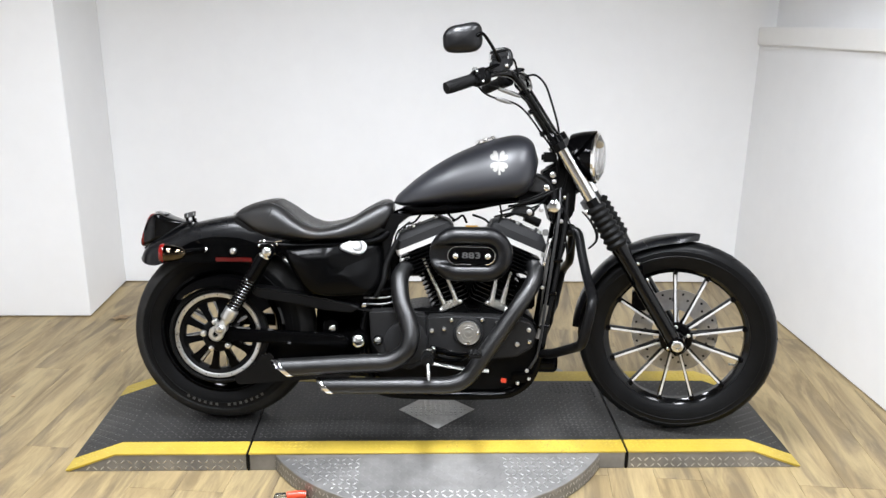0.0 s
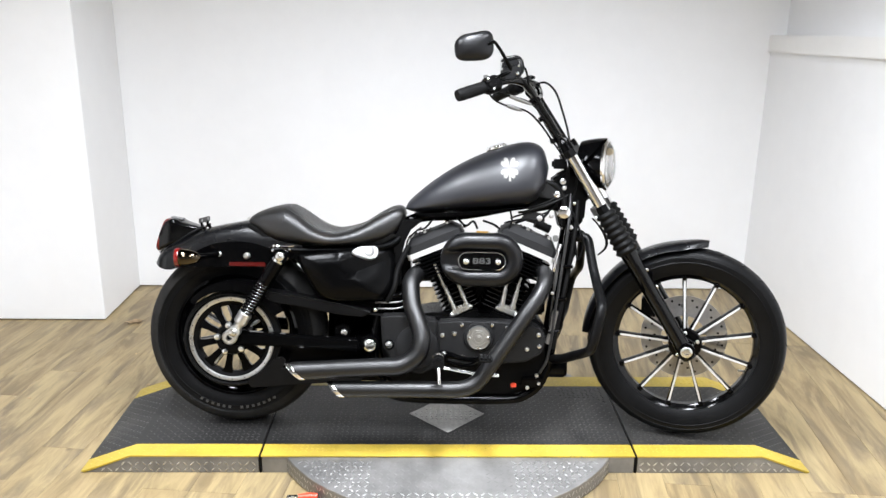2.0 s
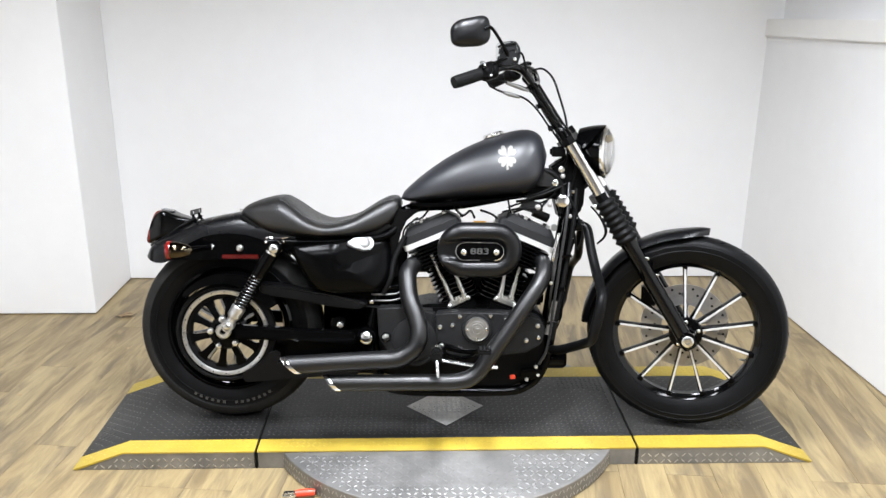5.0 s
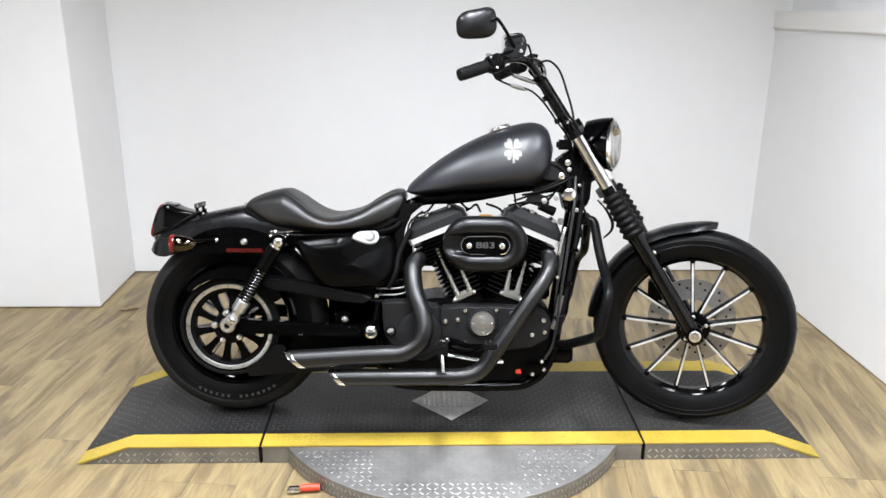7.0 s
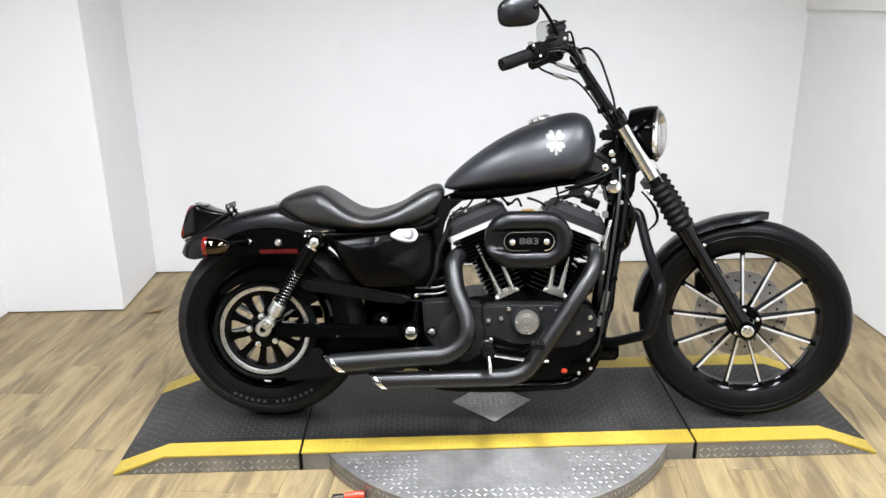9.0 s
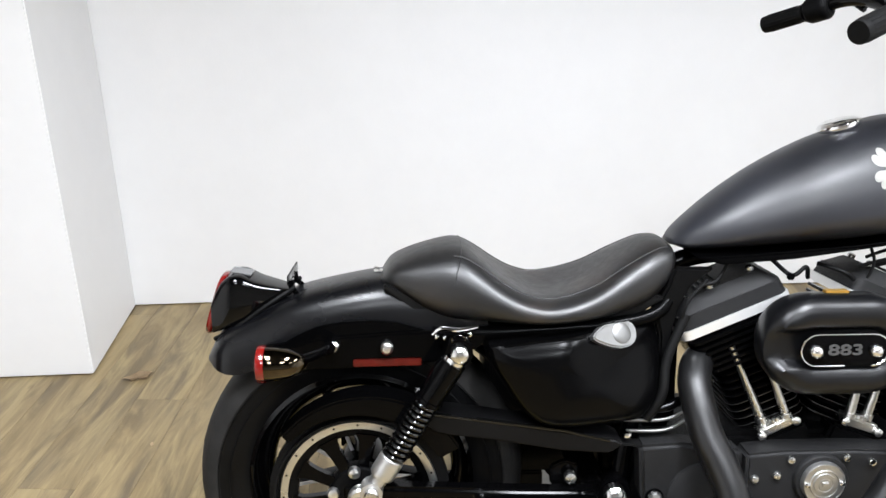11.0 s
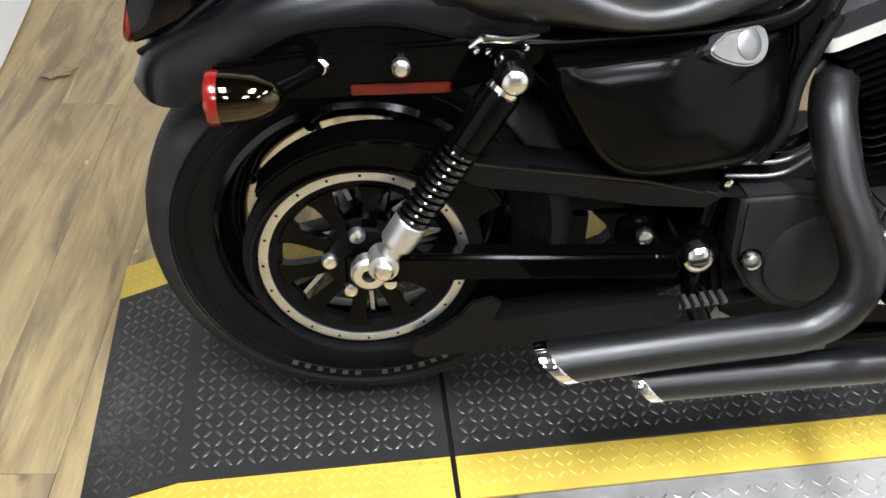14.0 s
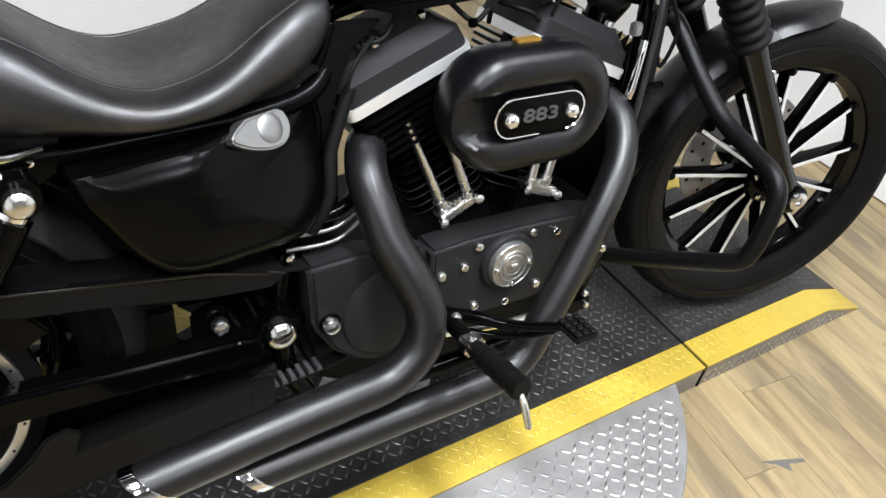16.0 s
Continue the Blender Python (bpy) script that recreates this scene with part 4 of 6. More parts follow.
tail = part("tail_light", loft(np.linspace(-1.004, -0.86, 14), table([(-1.004, 0.662), (-0.985, 0.700), (-0.955, 0.712), (-0.92, 0.697), (-0.86, 0.680)]), table([(-1.004, 0.602), (-0.97, 0.612), (-0.92, 0.632), (-0.86, 0.660)]), table([(-1.004, 0.045), (-0.97, 0.052), (-0.92, 0.045), (-0.86, 0.028)]), 6.5, 32), PIANO, bike, "gloss black tail light housing")
lens = loft(np.linspace(-0.006, 0.006, 6), lambda u: 0.060 - 90 * u * u, lambda u: -0.060 + 90 * u * u, lambda u: 0.044 - 60 * u * u, 3.0, 24, mid=0.5)
part("tail_lens", lens, REDLENS, tail, "red tail light lens").matrix_basis = pose(-0.999, 0, 0.652, 0, 18, 0)
part("clear_window", soften(box(-0.972, -0.932, -0.02, 0.02, 0.7095, 0.7125, 0), 0.001), GREYWIN, tail, "clear plate-light window").data.transform(Matrix.Translation((-0.955, 0, 0.712)) @ Matrix.Rotation(radians(10), 4, "Y") @ Matrix.Translation((0.955, 0, -0.712)))
for y in (-1, 1):
    part("tail_gasket", tube([(-1.000, y * 0.046, 0.594), (-0.96, y * 0.054, 0.616), (-0.905, y * 0.050, 0.655), (-0.850, y * 0.034, 0.688)], 0.0042, 8), SOFT, tail)
bracket = part("plate_bracket", soften(box(-0.8615, -0.8585, -0.055, 0.060, 0.696, 0.714, 0), 0.001), GLOSS, bike, "small black plate bracket across the fender")
for y in (-0.03, 0.035):
    part("bracket_hole", lathe([(0.006, -0.8588), (0.006, -0.8578), (0.003, -0.8578)], (0, y, 0.705), "x", 12), PALE, bracket)
    part("bracket_foot", tube([(-0.845, y, 0.672), (-0.858, y, 0.685), (-0.860, y, 0.70)], 0.005, 8, 3), GLOSS, bracket)

# -- seat --
seat_top = table([(-0.692, 0.708), (-0.675, 0.731), (-0.63, 0.752), (-0.562, 0.768), (-0.525, 0.755), (-0.47, 0.714), (-0.43, 0.693), (-0.385, 0.686), (-0.312, 0.706), (-0.245, 0.745), (-0.195, 0.768), (-0.165, 0.765), (-0.156, 0.745)])
seat_low = table([(-0.692, 0.700), (-0.66, 0.682), (-0.62, 0.652), (-0.57, 0.632), (-0.49, 0.630), (-0.325, 0.634), (-0.235, 0.645), (-0.19, 0.668), (-0.165, 0.705), (-0.156, 0.735)])
seat_half = table([(-0.692, 0.055), (-0.67, 0.085), (-0.60, 0.112), (-0.52, 0.135), (-0.43, 0.15), (-0.34, 0.145), (-0.26, 0.118), (-0.20, 0.098), (-0.165, 0.078), (-0.156, 0.05)])
seat = part("seat", loft(np.concatenate([np.linspace(-0.692, -0.66, 6), np.linspace(-0.64, -0.19, 40), np.linspace(-0.18, -0.156, 7)]), seat_top, seat_low, seat_half, 2.7, 48, lambda u: 0.012 * math.exp(-((u + 0.4) / 0.12) ** 2), 0.42), VINYL, bike, "black vinyl solo saddle with a raised rear bump", 70)


def seat_skin(u, deg, lift=0.0):
    t, l, h = seat_top(u), seat_low(u), seat_half(u)
    c = l + (t - l) * 0.42
    ca, sa = math.cos(radians(deg)), math.sin(radians(deg))
    y = h * abs(ca) ** (2 / 2.7) * (1 if ca >= 0 else -1)
    z = c + (t - c) * sa ** (2 / 2.7)
    z -= 0.012 * math.exp(-((u + 0.4) / 0.12) ** 2) * sa ** 3 * max(0.0, 1 - (y / h) ** 2 * 1.5)
    return Vector((u, y, z + lift))


for deg in (128, 52):
    part("seam_piping", tube([seat_skin(u, deg) for u in np.linspace(-0.56, -0.175, 24)], 0.0019, 8, 2), VINYL, seat)
part("cross_seam", tube([seat_skin(-0.565 + 0.02 * math.sin(radians(d)), d) for d in range(170, 9, -8)], 0.0011, 8, 2), VINYL, seat)
part("seat_base", prism([(-0.69, 0.698), (-0.625, 0.648), (-0.56, 0.626), (-0.235, 0.640), (-0.18, 0.672), (-0.20, 0.68), (-0.56, 0.645), (-0.68, 0.706)], -0.09, 0.09, 0.004), SOFT, seat)
part("seat_tab", soften(box(-0.708, -0.685, -0.009, 0.009, 0.7085, 0.7105, 0), 0.001), STEEL, seat, "small steel seat tab")
part("tab_screw", lathe([(0.0055, 0.7105), (0.0055, 0.715), (0.003, 0.7165)], (-0.703, 0, 0), "z", 12), STEEL, seat)

# inner mudguard and battery tray behind the side cover
inner = bmesh.new()
grid = []
for a in np.linspace(38, 86, 12):
    grid.append([inner.verts.new(RW + Vector((0.345 * math.cos(radians(a)), y, 0.345 * math.sin(radians(a))))) for y in np.linspace(-0.085, 0.085, 5)])
for r0, r1 in zip(grid, grid[1:]):
    for k in range(4):
        inner.faces.new((r0[k], r0[k + 1], r1[k + 1], r1[k]))
bmesh.ops.recalc_face_normals(inner, faces=inner.faces)
bmesh.ops.solidify(inner, geom=inner.faces[:], thickness=0.003)
part("inner_mudguard", inner, SOFT, bike, "black plastic inner mudguard")
part("drive_case", soften(box(-0.44, -0.19, 0.085, 0.12, 0.245, 0.43, 0), 0.008), SATIN, bike, "black drive case behind the swingarm")
part("drive_case_foot", soften(box(-0.47, -0.367, 0.085, 0.118, 0.12, 0.2445, 0), 0.004), SATIN, bike, "black drive case foot")
part("drive_case_foot", prism([(-0.362, 0.2445), (-0.338, 0.222), (-0.323, 0.195), (-0.336, 0.180), (-0.3665, 0.168), (-0.3665, 0.12), (-0.19, 0.12), (-0.19, 0.2445)], 0.085, 0.118, 0.002), SATIN, bike, "black drive case foot")
part("solenoid_cover", soften(box(-0.205, -0.135, -0.045, 0.06, 0.40, 0.60, 0), 0.012), SATIN, bike, "black solenoid cover")
part("battery_tray", soften(box(-0.50, -0.20, -0.028, 0.12, 0.43, 0.615, 0), 0.01), WRINKLE, bike, "black battery tray")

# -- fuel tank --
tank_top = table([(-0.156, 0.765), (-0.141, 0.790), (-0.072, 0.850), (0.009, 0.905), (0.091, 0.947), (0.171, 0.976), (0.235, 0.992), (0.28, 0.990), (0.31, 0.968), (0.325, 0.92)])
tank_low = table([(-0.156, 0.757), (-0.12, 0.748), (-0.037, 0.752), (0.066, 0.760), (0.17, 0.768), (0.25, 0.780), (0.29, 0.800), (0.315, 0.845), (0.325, 0.90)])
tank_half = table([(-0.156, 0.03), (-0.13, 0.055), (-0.072, 0.083), (0.009, 0.106), (0.091, 0.121), (0.171, 0.129), (0.235, 0.129), (0.28, 0.119), (0.31, 0.093), (0.325, 0.05)])
tank = part("fuel_tank", loft(np.concatenate([np.linspace(-0.156, -0.12, 7), np.linspace(-0.10, 0.26, 30), np.linspace(0.27, 0.325, 12)]), tank_top, tank_low, tank_half, 2.1, 48, mid=0.3), TANK, bike, "satin black teardrop fuel tank", 70)
part("tank_seam", prism([(-0.13, 0.7465), (-0.037, 0.7505), (0.066, 0.7585), (0.17, 0.7665), (0.25, 0.777), (0.26, 0.771), (0.17, 0.758), (0.05, 0.742), (-0.08, 0.733)], -0.092, 0.092, 0.004), GLOSS, tank)
part("fuel_cap", lathe([(0.024, -0.004), (0.036, 0.0), (0.0375, 0.004), (0.036, 0.010), (0.03, 0.0135), (0.012, 0.0155), (0.003, 0.0155)], (0, 0, 0), "z", 32), CHROME, tank, "low chrome fuel cap").matrix_basis = pose(0.152, 0, 0.968, 0, -17, 0)


def tank_flank(u, z, lift):
    """The tank's right flank at a length and height, pushed out a little."""
    t, l, h = tank_top(u), tank_low(u), tank_half(u)
    c = l + (t - l) * 0.3
    q = min(0.999, abs((z - c) / ((t - c) if z > c else (c - l))))
    return Vector((u, -h * (1 - q ** 2.1) ** (1 / 2.1) - lift, z))


def leaflet(cx, cz, a, size):
    """A heart with its point at the middle of the clover."""
    out = []
    for k in range(28):
        f = 2 * math.pi * k / 28
        u = (13 * math.cos(f) - 5 * math.cos(2 * f) - 2 * math.cos(3 * f) - math.cos(4 * f) + 17.2) / 29 * size
        v = 16 * math.sin(f) ** 3 / 29 * size * 0.80
        out.append((cx + u * math.cos(a) - v * math.sin(a), cz + u * math.sin(a) + v * math.cos(a)))
    return out


def on_tank(name, outline):
    bm = bmesh.new()
    cx, cz = sum(p[0] for p in outline) / len(outline), sum(p[1] for p in outline) / len(outline)
    rows = [[bm.verts.new(tank_flank(cx + (x - cx) * f, cz + (z - cz) * f, 0.0012)) for x, z in outline] for f in (1.0, 0.66, 0.33)]
    n = len(outline)
    for r0, r1 in zip(rows, rows[1:]):
        for k in range(n):
            bm.faces.new((r0[k], r0[(k + 1) % n], r1[(k + 1) % n], r1[k]))
    mid = bm.verts.new(tank_flank(cx, cz, 0.0012))
    for k in range(n):
        bm.faces.new((rows[-1][k], rows[-1][(k + 1) % n], mid))
    return part(name, bm, DECAL, tank, "worn pale clover decal")


CX, CZ = 0.190, 0.906
for a in (45, 135, 225, 315):
    on_tank("decal_leaf", [(x, CZ + (z - CZ) * 1.18) for x, z in leaflet(CX, CZ, radians(a), 0.0315)])
on_tank("decal_stem", [(CX - 0.002, CZ), (CX + 0.002, CZ), (CX + 0.006, CZ - 0.043), (CX - 0.002, CZ - 0.044)])

# -- oil tank --
shape = [(-0.503, 0.606), (-0.43, 0.616), (-0.345, 0.624), (-0.22, 0.632), (-0.187, 0.622), (-0.176, 0.575), (-0.180, 0.51), (-0.205, 0.468), (-0.25, 0.452), (-0.385, 0.450), (-0.44, 0.476), (-0.487, 0.545), (-0.508, 0.585)]
edge = [(q.x, q.z) for q in spline([(x, 0, z) for x, z in shape + shape[:1]], 6)[:-1]]
mid_x, mid_z = -0.33, 0.545
loops = []
for f, y in ((0.97, -0.03), (1.0, -0.09), (0.995, -0.118), (0.98, -0.136), (0.95, -0.149), (0.90, -0.158), (0.80, -0.165), (0.62, -0.170), (0.4, -0.1725), (0.15, -0.1735)):
    loop = []
    for x, z in edge:
        # the top edge keeps a crease: it stands out further than the rounded foot and ends
        up = max(0.0, min(1.0, (z - 0.585) / 0.025)) * max(0.0, min(1.0, (-0.235 - x) / 0.05))
        yy = y + (min(y, -0.155) - y) * up if f < 0.999 or y < -0.1 else y
        px = mid_x + (x - mid_x) * f
        # the cover tapers inwards towards the front
        turn_in = 0.072 * (0.3 + 0.7 * max(0.0, min(1.0, (z - 0.45) / 0.16))) * max(0.0, (px + 0.365) / 0.16) * min(1.0, max(0.0, (-0.03 - yy) / 0.09))
        loop.append((px, yy + turn_in, mid_z + (z - mid_z) * f))
    loops.append(loop)
oil = part("oil_tank", rings(bmesh.new(), loops), SIDE, bike, "satin black oil tank cover", 50)
tip = Matrix.Translation((-0.283, -0.131, 0.6195)) @ Matrix.Rotation(radians(22), 4, "Z") @ Matrix.Rotation(radians(-26), 4, "X")
egg = [(0.045 * math.cos(a), min(0.019, 0.0238 * math.sin(a) * (1 + 0.42 * math.cos(a)))) for a in (2 * math.pi * k / 32 for k in range(32))]
bm = soften(prism(egg, -0.008, 0.02, 0), 0.005, 3)
bm.transform(tip)
cap = part("oil_cap", bm, CAST, oil, "dull silver egg-shaped oil cap")
bm = lathe([(0.0185, -0.006), (0.0185, -0.0088), (0.0165, -0.0102), (0.006, -0.011), (0.001, -0.011)], (0.0125, 0, 0.0), "y", 28)
bm.transform(tip)
part("cap_grip", bm, CAST, cap)
# spring clip and fixings over the shock's upper eye
clip = part("strut_clip", tube([(-0.60, -0.122, 0.622), (-0.585, -0.128, 0.634), (-0.555, -0.128, 0.632), (-0.52, -0.124, 0.636)], [0.003, 0.005, 0.004, 0.003], 8), CHROME, bike, "small bright clip on the strut")
for x, z in ((-0.592, 0.618), (-0.578, 0.616), (-0.535, 0.622)):
    bolt(x, -0.122, z, 0.005, 0.007, CHROME, clip, "clip_screw", 8)

# -- engine --
CRANK = Vector((0.105, 0, 0.27))
engine = part("engine", prism([(-0.215, 0.385), (-0.06, 0.412), (0.27, 0.412), (0.33, 0.37), (0.345, 0.25), (0.29, 0.155), (0.20, 0.125), (-0.12, 0.125), (-0.20, 0.17), (-0.23, 0.28)], -0.095, 0.12, 0.012), WRINKLE, bike, "black air-cooled V-twin engine")
cover = part("cam_cover", prism([(-0.036, 0.394), (0.03, 0.400), (0.16, 0.400), (0.25, 0.396), (0.306, 0.382), (0.326, 0.345), (0.312, 0.292), (0.262, 0.264), (0.16, 0.252), (0.05, 0.252), (-0.034, 0.258)], -0.152, -0.094, 0.006, segments=3), CASE, bike, "black wrinkle-finish cam cover")
for x, z in ((0.044, 0.386), (0.020, 0.355), (-0.020, 0.349), (0.045, 0.276), (0.104, 0.268), (0.145, 0.388), (0.193, 0.379), (0.165, 0.285), (0.299, 0.357), (0.262, 0.308), (0.302, 0.318)):
    bolt(x, -0.152, z, 0.0078, 0.008, STEEL, cover, "cover_screw", 10)
TX, TZ = 0.100, 0.346
timer = part("timer_cover", lathe([(0.040, -0.150), (0.040, -0.168), (0.0375, -0.1725), (0.0365, -0.1725), (0.036, -0.1715), (0.027, -0.1715), (0.0265, -0.174), (0.0255, -0.174), (0.025, -0.1725), (0.0205, -0.1725), (0.020, -0.175), (0.0145, -0.175), (0.014, -0.1735), (0.0115, -0.1735), (0.011, -0.175), (0.003, -0.175)], (TX, 0, TZ), seg=48), ALU, bike, "machined round timer cover")
part("cover_step", lathe([(0.050, -0.150), (0.050, -0.158), (0.047, -0.162), (0.041, -0.162)], (TX, 0, TZ), seg=48), CASE, cover)
for a in (2, 182, 270):
    bolt(TX + 0.0315 * math.cos(radians(a)), -0.172, TZ + 0.0315 * math.sin(radians(a)), 0.0048, 0.005, CHROME, timer, "rivet", 10)
part("centre_boss", prism([(TX - 0.006, TZ - 0.005), (TX + 0.006, TZ - 0.005), (TX + 0.006, TZ + 0.005), (TX - 0.006, TZ + 0.005)], -0.178, -0.174, 0.001), ALU, timer)
spro = part("sprocket_cover", prism([(-0.229, 0.410), (-0.15, 0.414), (-0.038, 0.398), (-0.036, 0.238), (-0.09, 0.206), (-0.15, 0.222), (-0.19, 0.255), (-0.222, 0.305)], -0.142, -0.09, 0.008, segments=3), CASE, bike, "black sprocket cover")
part("cover_bulge", lathe([(0.075, -0.138), (0.072, -0.147), (0.06, -0.152), (0.02, -0.153)], (-0.105, 0, 0.305), seg=40), CASE, spro)
bolt(-0.198, -0.142, 0.311, 0.0135, 0.016, STEEL, spro, "cover_bolt", 18)
part("bolt_washer", lathe([(0.017, -0.142), (0.017, -0.1445), (0.012, -0.1445)], (-0.198, 0, 0.311), seg=20), GLOSS, spro)
# rod and hose ends behind the cover
for k, (z, x0) in enumerate(((0.446, -0.25), (0.425, -0.245), (0.470, -0.22))):
    part("engine_hose", tube([(x0, -0.105, z), (-0.17, -0.11, z + 0.004), (-0.11, -0.09, z + 0.03)], 0.0032 if k < 2 else 0.009, 10), CAST if k < 2 else GLOSS, engine)
bolt(-0.247, -0.118, 0.424, 0.008, 0.01, CHROME, engine, "hose_end")
part("oil_filter", lathe([(0.036, 0.0), (0.038, 0.01), (0.038, 0.07), (0.03, 0.08), (0.01, 0.082)], (0.33, -0.03, 0.22), "x", 24), GLOSS, engine)
lower = part("oil_line", prism([(0.25, 0.165), (0.32, 0.175), (0.315, 0.205), (0.25, 0.2)], -0.135, -0.095, 0.004), GLOSS, engine)
for x, z in ((0.268, 0.172), (0.305, 0.188), (0.298, 0.215)):
    bolt(x, -0.135, z, 0.0065, 0.008, STEEL, lower)
part("orange_tag", soften(box(0.212, 0.230, -0.15, -0.138, 0.175, 0.188, 0), 0.002), ORANGE, engine, "small orange plastic connector")
part("tag_clip", soften(box(0.231, 0.25, -0.148, -0.137, 0.176, 0.186, 0), 0.002), GLOSS, engine)


def cylinder(sign):
    lean_m = Matrix.Translation(CRANK) @ Matrix.Rotation(radians(22.5) * sign, 4, "Y")

    def placed(name, bm, material, parent, label=""):
        bm.transform(lean_m)
        return part(name, bm, material, parent, label)

    barrel = placed("cylinder", lathe([(0.055, 0.12), (0.055, 0.30)], (0, 0, 0), "z", 28), WRINKLE, bike, "black finned cylinder with bare fin edges")

    def fin(z, hx, hy, t=0.0024, mat=SATIN, edge=True):
        pts = []
        for cx, cy, a0 in ((1, 1, 0), (-1, 1, 90), (-1, -1, 180), (1, -1, 270)):
            for k in range(5):
                a = radians(a0 + 90 * k / 4)
                pts.append((cx * (hx - 0.022) + 0.022 * math.cos(a), cy * (hy - 0.022) + 0.022 * math.sin(a)))
        loops = [[(x * s, y * s, z + dz) for x, y in pts] for dz, s in ((-t, 0.985), (-t * 0.6, 1.0), (t * 0.6, 1.0), (t, 0.985))]
        placed("fin", rings(bmesh.new(), loops), mat, barrel)
        if edge:
            loops = [[(x * 1.004, y * 1.004, z + dz) for x, y in pts] for dz in (-t * 0.45, t * 0.45)]
            placed("fin_edge", rings(bmesh.new(), loops), FIN, barrel, "dull machined fin edge")

    for k in range(9):
        fin(0.165 + 0.0155 * k, 0.066, 0.076, edge=k < 5)
    head = placed("cylinder_head", soften(merge(None, lathe([(0.066, 0.30), (0.074, 0.315), (0.078, 0.385)], (0, 0, 0), "z", 32)), 0), WRINKLE, bike, "black cylinder head")
    for k in range(6):
        loops = []
        z = 0.312 + 0.0125 * k
        hx, hy = 0.083 + 0.0028 * k, 0.092
        pts = [(sx * (hx - 0.02) + 0.02 * math.cos(radians(a0 + 22.5 * j)), sy * (hy - 0.02) + 0.02 * math.sin(radians(a0 + 22.5 * j))) for sx, sy, a0 in ((1, 1, 0), (-1, 1, 90), (-1, -1, 180), (1, -1, 270)) for j in range(5)]
        placed("head_fin", rings(bmesh.new(), [[(x, y, z + dz) for x, y in pts] for dz in (-0.0026, 0.0026)]), SATIN, head)

    def slab_of(hx, hy, z0, z1, bevel, taper=1.0):
        bm = bmesh.new()
        pts = [(sx * (hx - 0.018) + 0.018 * math.cos(radians(a0 + 22.5 * j)), sy * (hy - 0.018) + 0.018 * math.sin(radians(a0 + 22.5 * j))) for sx, sy, a0 in ((1, 1, 0), (-1, 1, 90), (-1, -1, 180), (1, -1, 270)) for j in range(5)]
        rings(bm, [[(x, y, z0) for x, y in pts], [(x * taper, y * taper, z1) for x, y in pts]])
        return soften(bm, bevel, 2, 50)

    rocker = placed("rocker_box", slab_of(0.1035, 0.0815, 0.4025, 0.428, 0.007, 0.965), CASE, bike, "black rocker box with a polished band")
    placed("polished_band", slab_of(0.1065, 0.0845, 0.385, 0.402, 0.003), BAND, rocker, "polished aluminium band")
    placed("rocker_top", slab_of(0.098, 0.076, 0.428, 0.453, 0.012, 0.76), CASE, rocker)
    for x, y in ((0.06, -0.045), (-0.02, -0.05), (-0.07, -0.04), (0.06, 0.045), (-0.06, 0.045)):
        placed("rocker_bolt", lathe([(0.0075, 0.452), (0.0075, 0.461), (0.004, 0.463)], (x, y, 0), "z", 12), STEEL, rocker)
    for k in range(4):
        placed("rocker_rib", soften(box(-0.045 + 0.013 * k, -0.038 + 0.013 * k, -0.055, 0.02, 0.4545, 0.459, 0), 0.002), WRINKLE, rocker)


cylinder(-1)
cylinder(1)
for (x0, z0), (x1, z1), y in (((-0.052, 0.578), (0.018, 0.424), -0.084), ((0.022, 0.53), (0.059, 0.440), -0.090), ((0.194, 0.53), (0.178, 0.438), -0.090), ((0.240, 0.54), (0.213, 0.430), -0.084)):
    rod = part("pushrod_tube", tube([(x0, y, z0), (x1, y, z1)], [0.0062, 0.0062, 0.0080, 0.0085], 14, 8), STEEL, bike, "chrome pushrod tube")
    part("tube_collar", tube([Vector((x1, y, z1)).lerp(Vector((x0, y, z0)), f) for f in (0.0, 0.1)], 0.0115, 14, 2), STEEL, rod)
for cx, cz, tilt in ((0.040, 0.4245, -26), (0.196, 0.4245, 20)):
    m = Matrix.Translation((cx, -0.086, cz)) @ Matrix.Rotation(radians(tilt), 4, "Y")
    bm = soften(box(-0.036, 0.036, -0.016, 0.02, -0.008, 0.010, 0), 0.004)
    bm.transform(m)
    block = part("tappet_block", bm, STEEL, bike, "chrome tappet block")
    for s in (-1, 1):
        b = lathe([(0.008, -0.014), (0.008, -0.022), (0.004, -0.025)], (s * 0.034, 0, -0.001), seg=12)
        b.transform(m)
        part("block_bolt", b, STEEL, block)
    b = soften(box(-0.05, 0.05, -0.014, 0.03, -0.05, -0.012, 0), 0.006)
    b.transform(m)
    part("block_base", b, WRINKLE, block)
    for s in (-1, 1):
        b = lathe([(0.0075, 0.010), (0.0075, 0.016), (0.004, 0.018)], (s * 0.004, -0.006, 0), "z", 12)
        b.transform(m)
        part("block_screw", b, STEEL, block)
part("intake", tube([(0.02, -0.02, 0.56), (0.10, -0.05, 0.575), (0.19, -0.02, 0.56)], 0.026, 14), WRINKLE, engine)
# black slabs added to block the view through and keep these gaps dark
part("front_gap_mask", soften(box(0.235, 0.335, 0.02, 0.05, 0.39, 0.50, 0), 0.008), SATIN, engine)
part("middle_gap_mask", soften(box(0.04, 0.17, 0.0, 0.05, 0.40, 0.545, 0), 0.01), SATIN, engine)
part("throttle_body", soften(box(0.06, 0.15, -0.13, -0.03, 0.54, 0.63, 0), 0.012), WRINKLE, engine)

